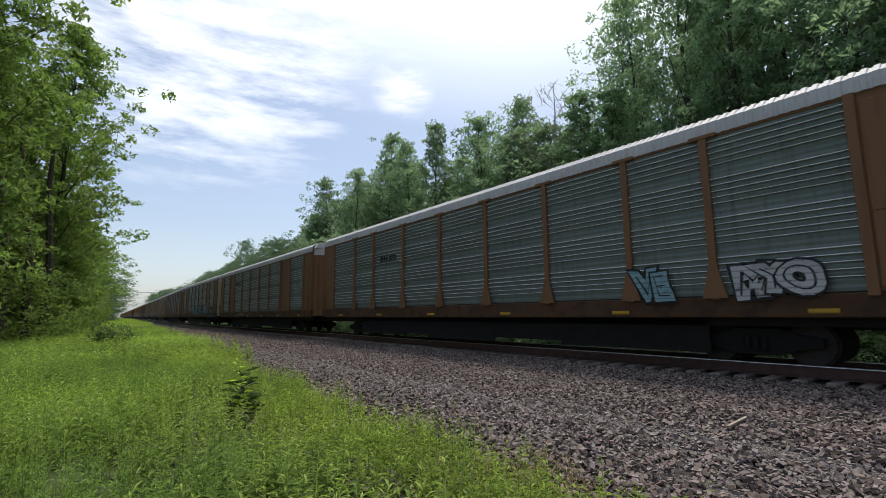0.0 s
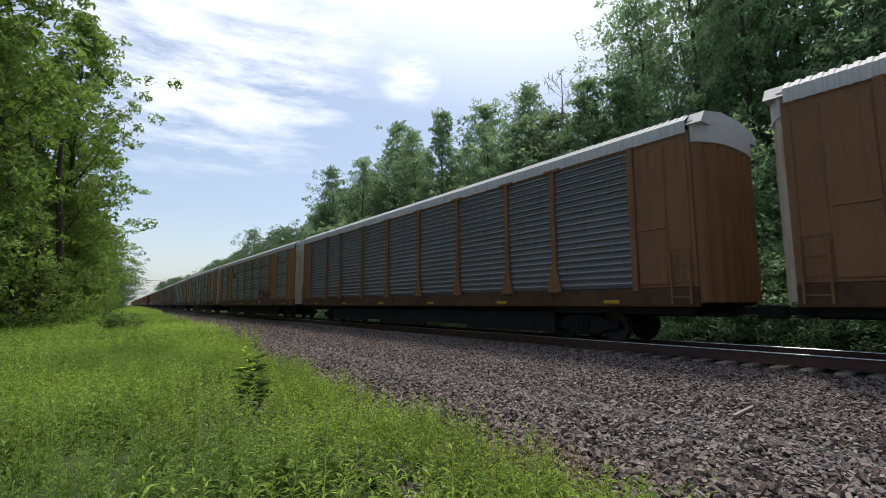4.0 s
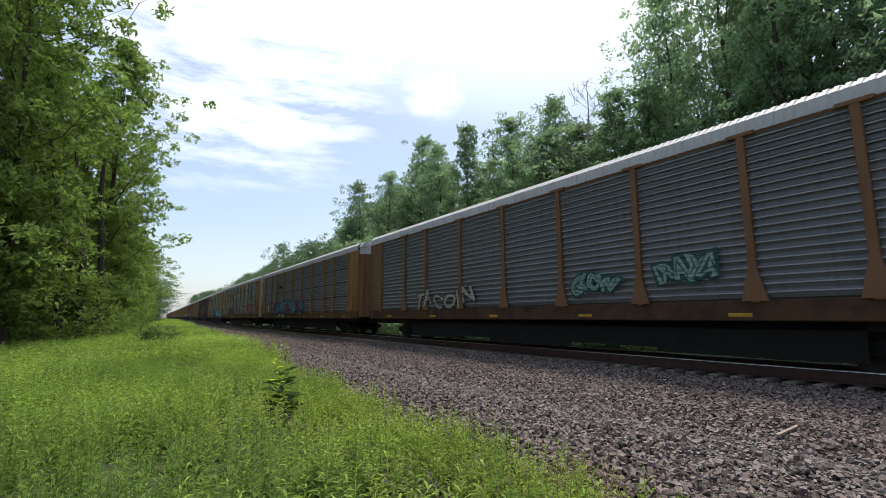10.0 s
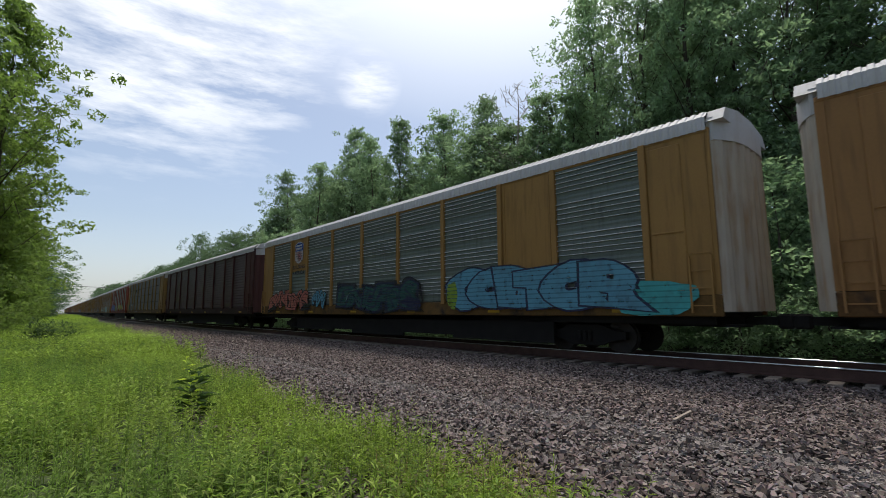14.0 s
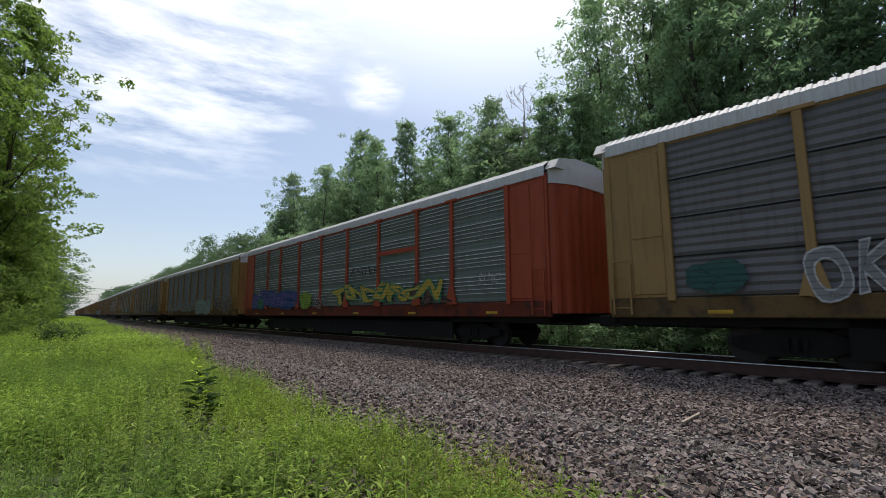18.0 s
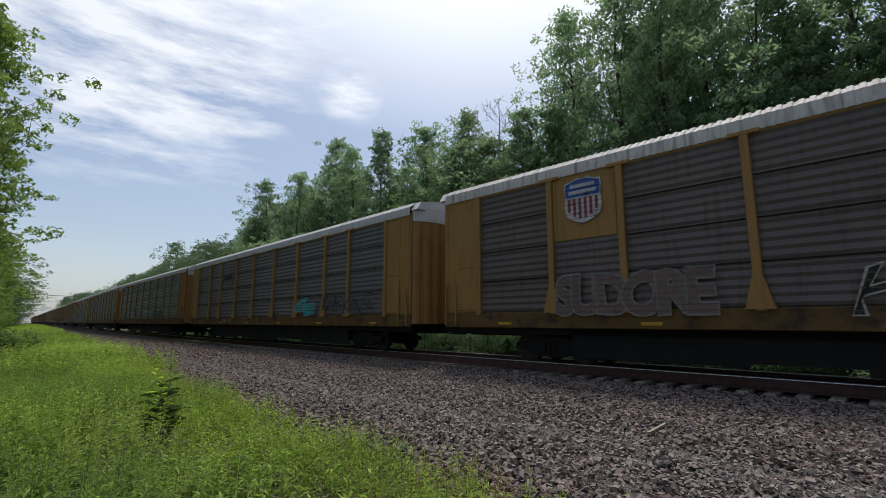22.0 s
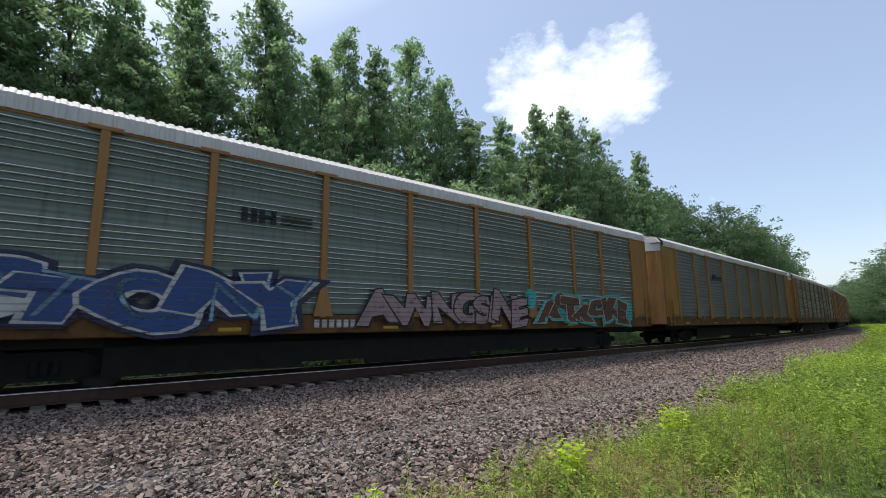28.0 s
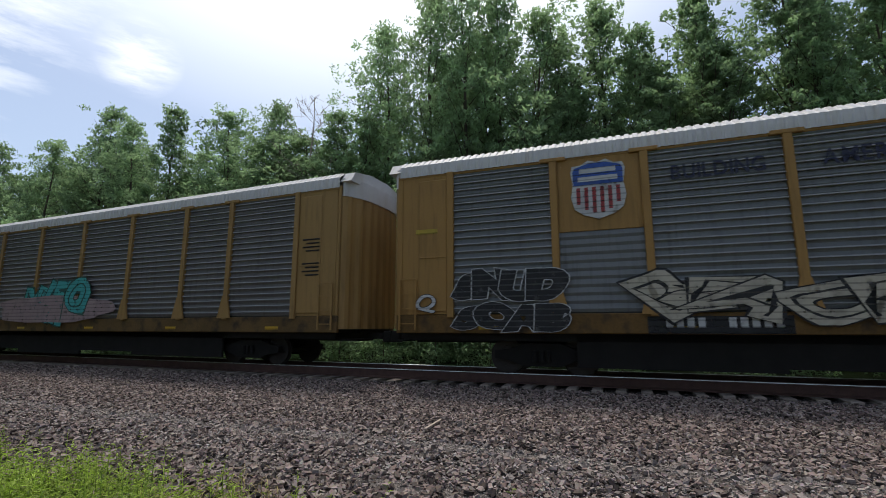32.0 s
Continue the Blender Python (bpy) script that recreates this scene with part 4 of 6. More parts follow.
tag(c, "AX", -2.5, 1.5, 0.7, 0.6, "black", "black", rim=-0.01, wild=0.3)
blob(c, "ball", -5.8, 1.2, 1.7, 1.2, "rose", 8)
blob(c, "ball1", -5.75, 1.55, 1.35, 0.7, "white", 8, x=-HW - 0.125)
blob(c, "ball2", -5.8, 1.62, 1.0, 0.36, "red", 9, x=-HW - 0.127)
blob(c, "ball3", -5.8, 2.0, 0.7, 0.28, "navyblue", 10, x=-HW - 0.127)
tag(c, "LOEWE", -9.6, 1.35, 2.2, 0.7, "rose", "rose", rim=0.0, wild=0.2)
logo(c, 5.4, 3.7, 1.8, 0.6)
c = car(6, "ochre", "green", "pale blue tags and a shield", narrow=("solid", "half"), feet=False)
tag(c, "KiST", -8.6, 1.06, 3.2, 1.3, "ice", "black", rim=0.07, wild=0.28, line=0.045)
blob(c, "cone", -5.9, 1.75, 1.1, 0.75, "navy", 3)
blob(c, "cone2", -5.9, 1.79, 1.0, 0.66, "ice", 3, x=-HW - 0.125)
tag(c, "V", -5.9, 1.1, 0.5, 0.7, "ice", "navy", rim=0.05, wild=0.05, line=0.03)
tag(c, "KSEK", -0.3, 1.06, 2.7, 1.35, "pale", "black", rim=0.12, wild=0.32, line=0.035)
tag(c, "C", 4.6, 1.3, 0.9, 0.95, "black", "black", rim=0.0, wild=0.3)
tag(c, "GUTENS", 9.4, 0.98, 4.6, 1.45, "teal", "navy", rim=0.13, wild=0.35, halo="darkgreen", line=0.07)
blob(c, "dab", 6.6, 1.1, 0.6, 1.2, "violet", 12)
shield(c, EDGE[8] + 1.0, 3.65, 1.3)
numbers(c, 6.0, "white")
part("marking", lettering("BUILDING", 0.2, 1.5, 0.02, ink["navy"]), c, pose(-HW - 0.07, EDGE[8] + 1.0, 3.36), "dark painted slogan")
part("marking", lettering("AMERICA", 0.2, 1.4, 0.02, ink["navy"]), c, pose(-HW - 0.07, EDGE[8] + 1.0, 3.04), "dark painted slogan")
c = car(7, "rust", "grey", "small teal and white tags", louvre="dense", doors="rust")
tag(c, "RAYA", -5.3, 1.8, 1.8, 0.85, "mint", "darkgreen", rim=0.12, wild=0.3, line=0.05, halo="darkgreen")
tag(c, "GLOW", -2.7, 1.6, 2.0, 0.8, "mint", "darkgreen", rim=0.12, wild=0.3, line=0.05, halo="darkgreen")
tag(c, "TACOIN", 5.2, 1.35, 4.6, 1.0, "cream", "black", rim=0.05, wild=0.3, line=0.03)
c = car(8, "ochre", "dark", "blue and red letters", louvre="dense", doors="rust", seams=True)
logo(c, 5.2, 3.35, 1.5, 0.75, "black", "bracket")
tag(c, "CANDYRM", 2.6, 1.25, 10.4, 1.35, "sky", "navy", rim=0.15, wild=0.4, line=0.045, halo="blue")
blob(c, "dab1", 6.9, 1.5, 0.8, 1.0, "red", 4, x=-HW - 0.135)
blob(c, "dab2", 2.6, 1.3, 1.3, 1.0, "red", 7, x=-HW - 0.135)
blob(c, "dab3", -0.4, 1.6, 1.0, 0.8, "red", 9, x=-HW - 0.135)
blob(c, "crown", 9.5, 1.45, 0.95, 1.0, "black", 4)
blob(c, "crown2", 9.5, 1.52, 0.75, 0.8, "white", 4, x=-HW - 0.126)
tag(c, "Y", 11.9, 1.4, 0.6, 0.75, "green", "green", rim=0.03, wild=0.1)
numbers(c, 6.0)
c = car(9, "ochre", "green", "faded white letters, pink ones")
logo(c, 5.4, 3.5, 1.4, 0.65, "black", "bracket")
tag(c, "HAELERO", -2.0, 1.4, 7.2, 1.1, "faded", "faded", rim=0.01, wild=0.0, line=0.02)
tag(c, "ELVAD", -8.5, 1.45, 4.8, 1.0, "pink", "black", rim=0.07, wild=0.0, line=0.035, inner=False)
tag(c, "RUSTO", 4.9, 1.2, 5.2, 1.3, "maroon", "rose", rim=0.1, wild=0.3, line=0.02, inner=False)
tag(c, "OX", 9.6, 1.3, 2.0, 1.0, "grey", "rose", rim=0.0, wild=0.2)
numbers(c, 5.6, "yellow")
c = car(10, "yellow", "green", "teal graffiti, a shield", narrow=("solid", "half"), feet=False)
tag(c, "COBTOR", -7.9, 1.05, 7.4, 1.5, "sky", "navy", rim=0.2, wild=0.16, line=0.04, tight=0.78, inner=False)
blob(c, "dab4", -4.6, 1.2, 0.5, 0.9, "lime", 14, x=-HW - 0.12)
blob(c, "dab5", -11.4, 1.0, 2.0, 0.8, "teal", 15, x=-HW - 0.12)
tag(c, "ENDERS", 0.2, 0.98, 6.6, 1.5, "darkgreen", "navy", rim=0.16, wild=0.3, line=0.07, halo="black")
tag(c, "EDE", 0.4, 1.35, 4.6, 0.8, "mint", "darkgreen", rim=0.0, wild=0.3, line=0.04)
tag(c, "SWEMS", 8.9, 1.05, 5.6, 1.3, "salmon", "black", rim=0.13, wild=0.3, line=0.035)
tag(c, "SW", 5.2, 1.2, 1.6, 1.0, "sky", "black", rim=0.13, wild=0.3, line=0.04)
shield(c, EDGE[8] + 1.0, 3.7, 1.2)
part("marking", lettering("BUILDING", 0.2, 1.5, 0.02, ink["navy"]), c, pose(-HW - 0.07, EDGE[8] + 1.0, 3.42), "dark painted slogan")
part("marking", lettering("AMERICA", 0.2, 1.4, 0.02, ink["navy"]), c, pose(-HW - 0.07, EDGE[8] + 1.0, 3.12), "dark painted slogan")
c = car(11, "maroon", "maroon", "deeply weathered", louvre=None, doors="maroon")
logo(c, 5.0, 4.0, 0.8, 0.4, "grey")
c = car(12, "tan", "dark", "a faint emblem, pale tag", louvre=None, doors="tan", seams=True)
logo(c, 5.3, 3.6, 1.6, 0.7, "black", "bracket")
tag(c, "OK", 8.2, 1.25, 1.4, 1.15, "grey", "white", rim=0.05, wild=0.2, line=0.03)
blob(c, "dab6", 10.4, 1.5, 1.2, 0.7, "darkgreen", 21)
numbers(c, 6.0, "grey")
c = car(13, "red", "green", "blue, green and yellow graffiti", doors="red")
tag(c, "MULERS", 7.6, 1.3, 7.2, 1.3, "violet", "blue", rim=0.18, wild=0.35, line=0.06, halo="blue")
blob(c, "dab7", 9.6, 1.4, 1.0, 0.7, "green", 22, x=-HW - 0.134)
blob(c, "dab8", 2.9, 1.35, 1.4, 0.9, "lime", 23)
tag(c, "ARG", 1.3, 1.3, 1.1, 0.75, "black", "white", rim=0.05, wild=0.3, line=0.03)
tag(c, "TENDERSON", -4.2, 1.4, 8.4, 1.05, "yellow", "green", rim=0.09, wild=0.4, line=0.05)
tag(c, "EX", -7.6, 1.3, 2.6, 1.0, "brown", "black", rim=0.08, wild=0.4)
tag(c, "SYNO", -10.6, 2.0, 1.0, 0.4, "white", "white", rim=-0.01, wild=0.3)
tag(c, "ANTEK", -3.0, 2.75, 2.4, 0.4, "black", "black", rim=-0.015, wild=0.3)
bm = bmesh.new()
soft_box(bm, -HW - 0.1, -HW - 0.03, -6.75, -4.05, 3.5, 3.68, 0.01)
part("cross_rail", mesh_of("cross_rail", bm, paint["red"]), c, label="red cross rail between two posts")
c = car(14, "yellow", "dark", "pale mint worn graffiti", louvre="dense", doors="ochre")
tag(c, "BEAMS", -4.0, 1.0, 5.2, 1.4, "mint", "grey", rim=0.2, wild=0.2, tight=0.8, line=0.03, inner=False)
tag(c, "FRAILROAD", 5.2, 1.1, 11.6, 1.2, "grey", "mint", rim=0.05, wild=0.35, line=0.04)
tag(c, "NOSER", -9.8, 1.1, 4.8, 1.3, "dull", "faded", rim=0.06, wild=0.4, line=0.04)
c = car(15, "yellow", "brown", "white outline letters, a shield", louvre=None, doors="yellow", roof="stained", narrow=("screen", "half"), seams=True)
tag(c, "SUDORE", 6.7, 1.25, 3.9, 1.15, "dull", "faded", rim=0.07, wild=0.06, line=0.03, inner=True)
tag(c, "HYBRS", 0.4, 1.2, 4.6, 1.1, "black", "cream", rim=0.04, wild=0.35, line=0.03)
tag(c, "SHARKED", -7.2, 0.98, 7.4, 1.6, "navy", "grey", rim=0.05, wild=0.4, line=0.035)
shield(c, EDGE[8] + 1.0, 3.7, 1.25)
c = car(16, "yellow", "dark", "a teal tag", louvre=None, doors="ochre", seams=True)
logo(c, 5.3, 3.55, 1.7, 0.7, "black", "bracket")
tag(c, "SE", -5.2, 1.4, 2.2, 0.9, "teal", "grey", rim=0.08, wild=0.3, line=0.02)
tag(c, "WAXING", -8.7, 1.4, 4.0, 1.0, "black", "grey", rim=0.02, wild=0.3, line=0.025)
numbers(c, 6.2, "grey", 6)
c = car(17, "ochre", "green", "green block letters", doors="ochre")
tag(c, "XE", -2.4, 3.5, 1.7, 0.6, "red", "red", rim=0.0, wild=0.3)
tag(c, "GWASTE", -5.2, 1.4, 3.2, 0.85, "green", "black", rim=0.03, wild=0.25, line=0.025)
tag(c, "TREN", 2.8, 1.1, 2.6, 1.05, "grey", "white", rim=0.0, wild=0.35, line=0.02)
tag(c, "DO", 9.4, 1.3, 2.2, 0.8, "grey", "grey", rim=0.0, wild=0.3)
c = car(18, "yellow", "pale", "nearly clean", louvre=None, doors="ochre")
logo(c, 5.4, 3.55, 1.8, 0.6)
tag(c, "A", 8.4, 1.3, 0.7, 1.0, "grey", "mint", rim=0.02, wild=0.2, line=0.02)
c = car(19, "ochre", "green", "a big blue name, rose letters", louvre="groups", doors="ochre")
tag(c, "STONY", 7.5, 0.92, 7.3, 1.65, "blue", "white", rim=0.13, wild=0.24, halo="navy", line=0.04, inner=False)
tag(c, "STONY", 7.5, 1.2, 6.4, 1.1, "ice", "blue", rim=-0.005, wild=0.24, line=0.02)
tag(c, "AWNGSINE", -0.3, 0.98, 7.0, 1.4, "rose", "black", rim=0.09, wild=0.18, line=0.035, tight=0.84)
tag(c, "ASTROKE", -7.4, 0.96, 6.9, 1.45, "brown", "cream", rim=0.12, wild=0.3, line=0.03, halo="teal", inner=False)
blob(c, "dab9", -3.9, 1.7, 0.6, 0.7, "teal", 31)
blob(c, "dab10", -10.6, 1.2, 0.7, 0.9, "teal", 32)
logo(c, 5.35, 3.4, 1.9, 0.62)
numbers(c, 5.6, "white", 10)
c = car(20, "yellow", "brown", "blue block letters", louvre=None, doors="white", roof="pink")
logo(c, 5.4, 3.25, 1.9, 0.62, "black", "frame")
tag(c, "HEART", 8.9, 1.25, 3.9, 0.72, "grey", "sky", rim=0.09, wild=0.0, line=0.05, tight=1.0, inner=False)
tag(c, "OM", 2.9, 1.3, 1.9, 0.95, "grey", "grey", rim=0.0, wild=0.3)
for k_, (ya, yb, za, zb) in enumerate(((5.6, 6.35, 3.1, 4.0), (4.45, 5.5, 3.2, 3.95))):
    part("marking", bars_mesh(("cnb", k_), ink["yellow"], [(ya, yb, za, zb)], -HW - 0.055), c, label="yellow painted ground of the emblem")
placard(c, 12.0, 3.9)
c = car(21, "ochre", "pale", "a single outlined tag", louvre=None, doors="ochre", seams=True)
tag(c, "SMOG", 2.6, 1.25, 2.6, 0.75, "grey", "grey", rim=-0.01, wild=0.3)
placard(c, -12.0, 4.0)
placard(c, -12.0, 3.4, rows=5)
part("marking", bars_mesh("plate21", ink["grey"], [(-0.22, 0.22, 0, 0.14)], -HW - 0.036), c, pose(0, -9.9, 1.24), "pale routing label")
numbers(c, 10.4, "grey", 4)
c = car(22, "yellow", "grey", "black and white letters, a shield", louvre="dense", doors="tan", narrow=("screen", "half"))
shield(c, EDGE[8] + 1.0, 3.55, 1.4)
part("marking", lettering("BUILDING", 0.34, 1.75, 0.02, ink["navy"]), c, pose(-HW - 0.07, EDGE[7] + 1.3, 4.28), "dark painted slogan")
part("marking", lettering("AMERICA", 0.34, 1.75, 0.02, ink["navy"]), c, pose(-HW - 0.07, EDGE[6] + 1.3, 4.28), "dark painted slogan")
tag(c, "SNUD", 9.9, 1.7, 2.9, 0.85, "black", "white", rim=0.13, wild=0.14, line=0.022, tight=0.86, inner=False)
tag(c, "SOAB", 9.9, 0.99, 2.9, 0.75, "black", "white", rim=0.13, wild=0.14, line=0.022, tight=0.86, inner=False)
tag(c, "BEACRS", 4.4, 1.0, 6.2, 1.38, "cream", "black", rim=0.13, wild=0.4, line=0.03)
tag(c, "Q", 12.0, 1.45, 0.6, 0.5, "white", "black", rim=0.05, wild=0.2, line=0.03)
tag(c, "SMIC", -3.4, 1.5, 3.0, 0.8, "grey", "white", rim=-0.01, wild=0.3, line=0.015)
part("marking", bars_mesh("plate22", ink["black"], [(-1.3, 1.3, 0, 0.36)], -HW - 0.036), c, pose(0, 5.6, 0.99), "black number panel")
numbers(c, 6.75, "white", 9)
part("marking", bars_mesh("plate22b", ink["yellow"], [(-0.7, 0.7, 0, 0.36)], -HW - 0.036), c, pose(0, -5.6, 1.0), "yellow marking panel")
part("marking", bars_mesh("plate22c", ink["yellow"], [(-0.3, 0.3, 0, 0.12)], -HW - 0.056), c, pose(0, 12.0, 3.5), "yellow warning label")
placard(c, -12.0, 4.1)
placard(c, -12.0, 3.3)
c = car(23, "tan", "dark", "a teal tag", louvre="dense", doors="tan")
blob(c, "cloud", 0.1, 1.3, 7.0, 1.0, "rose", 6)
tag(c, "NEATO", -0.1, 1.1, 4.4, 1.9, "teal", "darkgreen", rim=0.17, wild=0.3, line=0.04, tight=0.8)
logo(c, 5.6, 3.9, 1.6, 0.4, "black")
placard(c, -11.9, 3.6)
placard(c, -11.9, 2.9)
rng = random.Random(31)
for i in range(24, 37):
    tone, pt = rng.choice(("green", "grey", "dark", "pale", "brown")), rng.choice(("ochre", "rust", "yellow", "tan"))
    c = car(i, pt, tone, rng.choice(("plain", "weathered", "dusty")), louvre=rng.choice(("groups", "dense", None)), doors=pt, **(A if rng.random() < 0.3 else {}))

# ---- trees ----
bark_m = material("bark", (0.085, 0.07, 0.055), 0.95, spread=0.4, scale=3.0, fine=30, bump=0.03)
pale_bark_m = material("dead_bark", (0.3, 0.27, 0.23), 0.95, spread=0.3, scale=3.0)
# leaf_far has the bluish air haze before the wood mixed into its colour
leaf_far = leaf_material("hazy_woodland_leaf", (0.132, 0.198, 0.118), (0.35, 0.51, 0.25), 0.5)
leaf_left = leaf_material("sunny_leaf", (0.175, 0.235, 0.075), (0.26, 0.4, 0.075), 0.4)
leaf_dull = leaf_material("distant_leaf", (0.085, 0.135, 0.075), (0.17, 0.27, 0.12), 0.4)


def limb(vs, fs, path, radii, sides=5):
    base = len(vs)
    for p, r in zip(path, radii):
        for k in range(sides):
            a = k / sides * 6.2832
            vs.append((p[0] + r * math.cos(a), p[1] + r * math.sin(a), p[2]))
    for i in range(len(path) - 1):
        for k in range(sides):
            fs.append((base + i * sides + k, base + i * sides + (k + 1) % sides, base + (i + 1) * sides + (k + 1) % sides, base + (i + 1) * sides + k))


def quads(name, corners, mat_):
    """One mesh of loose four-cornered leaves from an array (leaf, corner, xyz)."""
    me = bpy.data.meshes.new(name)
    me.from_pydata(corners.reshape(-1, 3).tolist(), [], np.arange(len(corners) * 4).reshape(-1, 4).tolist())
    me.materials.append(mat_)
    return me


def tree_meshes(seed, height, width, first, limbs, leaves, size, leaf_mat, peak=0.5, bare=0, sprays=8, puff=0.5, rise=0.5):
    """Trunk with rising limbs and twigs, and a crown of leaf sprays along the twigs. first: the height share at which the crown begins."""
    rng, rs = random.Random(seed), np.random.RandomState(seed)
    vs, fs = [], []
    lean = (rng.uniform(-0.03, 0.03), rng.uniform(-0.03, 0.03))
    trunk = [Vector((lean[0] * height * k / 8 + rng.uniform(-0.2, 0.2) * k / 8, lean[1] * height * k / 8 + rng.uniform(-0.2, 0.2) * k / 8, height * 0.96 * k / 8)) for k in range(9)]
    r0 = height * 0.012
    limb(vs, fs, trunk, [r0 * (1 - 0.92 * k / 8) + (0.06 if k == 0 else 0) for k in range(9)], 7)
    mids, radii = [], []
    for k in range(limbs):
        up = ((k + rng.random()) / limbs) ** 0.92
        f = min(first + (1 - first) * up, 0.985)
        swell = math.sin(min(up / peak, 1) * 1.25 + 0.32) if up < peak else math.cos((up - peak) / (1 - peak) * 1.42)
        reach = width / 2 * max(swell, 0.1) * rng.uniform(0.55, 1.12)
        a = k * 2.39996 + rng.uniform(-0.6, 0.6)
        i = min(int(f * 8), 7)
        root = trunk[i].lerp(trunk[i + 1], f * 8 - i)
        root.z -= reach * 0.35
        root.z = max(root.z, 0.15)
        climb = rng.uniform(0.6, 1.3) * rise + 0.5 * up
        tip = root + Vector((math.cos(a) * reach, math.sin(a) * reach, reach * climb))
        tip.z = min(tip.z, height * rng.uniform(0.97, 1.0))
        mid = root.lerp(tip, 0.5) + Vector((rng.uniform(-0.1, 0.1) * reach, rng.uniform(-0.1, 0.1) * reach, -reach * 0.06))
        if leaves > 8000 or k % 2 == 0 or bare:
            limb(vs, fs, [root, mid, tip], [r0 * 0.34 * (1.15 - up), r0 * 0.2 * (1.15 - up), r0 * 0.05], 4)
        for j in range(bare or sprays):
            g = rng.uniform(0.3, 1.0) if bare else 0.3 + 0.75 * (j + rng.random()) / sprays
            at = root.lerp(mid, g * 2) if g < 0.5 else mid.lerp(tip, g * 2 - 1)
            side = Vector((rng.gauss(0, 1), rng.gauss(0, 1), rng.gauss(0.3, 0.7))) * (0.5 if bare else 0.16 * reach + 0.22)
            end = at + side
            end.z = min(max(end.z, 0.2), height * 1.02)
            if bare or (k + j) % 3 == 0:
                limb(vs, fs, [at, end], [r0 * 0.12, r0 * 0.04], 3)
            mids.append(end)
            radii.append(puff * rng.uniform(0.5, 1.25) * (1.15 - 0.45 * up))
    trunk_me = bpy.data.meshes.new("trunk")
    trunk_me.from_pydata([tuple(v) for v in vs], [], fs)
    trunk_me.materials.append(pale_bark_m if bare else bark_m)
    if not leaves:
        return trunk_me, None
    mids, radii = np.array([tuple(v) for v in mids]), np.array(radii)
    pick = rs.choice(len(mids), leaves, p=radii ** 1.6 / (radii ** 1.6).sum())
    d = rs.normal(0, 1, (leaves, 3))
    d *= (rs.uniform(0, 1, leaves) ** 0.4 / np.linalg.norm(d, axis=1))[:, None]
    pos = mids[pick] + d * radii[pick][:, None] * (1, 1, 0.62)
    keep = pos[:, 2] > 0.15
    pos, pick = pos[keep], pick[keep]
    n = len(pos)
    up_ = rs.normal(0, 0.62, (n, 3)) + (0, 0, 0.75)
    up_ /= np.linalg.norm(up_, axis=1)[:, None]
    u = np.cross(up_, rs.normal(0, 1, (n, 3)))
    u /= np.linalg.norm(u, axis=1)[:, None]
    w = np.cross(up_, u)
    la, lb = size * rs.uniform(0.55, 1.25, n)[:, None], size * rs.uniform(0.3, 0.55, n)[:, None]
    corners = np.stack([pos - u * la * 0.5, pos - w * lb * 0.5 + up_ * lb * 0.12 - u * la * 0.08, pos + u * la * 0.5 - up_ * la * 0.1, pos + w * lb * 0.5 + up_ * lb * 0.12 - u * la * 0.08], 1)
    return trunk_me, quads("crown", corners, leaf_mat)


def tree_thing(meshes, m, label, name="tree"):
    t = tagged(new(name), label, "tree", "trees beside the railway")
    part("trunk", meshes[0], t)
    if meshes[1]:
        part("crown", meshes[1], t)
    t.matrix_basis = m
    return t


EAST = [tree_meshes(100 + k, 20.0, w, f, 60, 14500, 0.32, leaf_far, p, sprays=9, puff=u * 0.88, rise=r) for k, (w, f, p, u, r) in enumerate(((6.8, 0.06, 0.5, 0.75, 0.45), (5.8, 0.05, 0.45, 0.62, 0.6), (7.4, 0.08, 0.55, 0.8, 0.4), (5.6, 0.06, 0.36, 0.6, 0.9), (5.4, 0.05, 0.32, 0.55, 1.0)))]
FAR = [tree_meshes(130 + k, 20.0, 10.5, 0.03, 40, 5600, 0.52, leaf_dull, 0.6, sprays=7, puff=1.1) for k in range(3)]
LEFT = [tree_meshes(150 + k, 20.0, w, f, 80, 22000, 0.34, leaf_left, p, sprays=8, puff=u, rise=0.3) for k, (w, f, p, u) in enumerate(((8.8, 0.03, 0.55, 0.66), (9.8, 0.1, 0.62, 0.66), (7.8, 0.02, 0.5, 0.62)))]
DEAD = tree_meshes(170, 20.0, 6.0, 0.35, 26, 0, 0.3, leaf_far, 0.6, bare=12)
THICKET = [tree_meshes(190 + k, 8.0, 7.0, 0.02, 30, 6000, 0.27, leaf_left, 0.45, sprays=8, puff=0.7) for k in range(2)]
UNDER_WOOD = [tree_meshes(196 + k, 8.0, 6.5, 0.02, 30, 5600, 0.28, leaf_far, 0.45, sprays=8, puff=0.7) for k in range(2)]
MEADOW_BUSH = [tree_meshes(185 + k, 4.0, 5.0, 0.02, 24, 2400, 0.24, leaf_left, 0.45, sprays=6, puff=0.55) for k in range(3)]
BUSH = [tree_meshes(180 + k, 4.0, 5.0, 0.02, 24, 2400, 0.22, leaf_far, 0.45, sprays=6, puff=0.55) for k in range(3)]


def bend(y):
    return (y - 15) ** 2 / 1366 if y < 15 else 0.033 * (y - 75) if y > 75 else 0.0


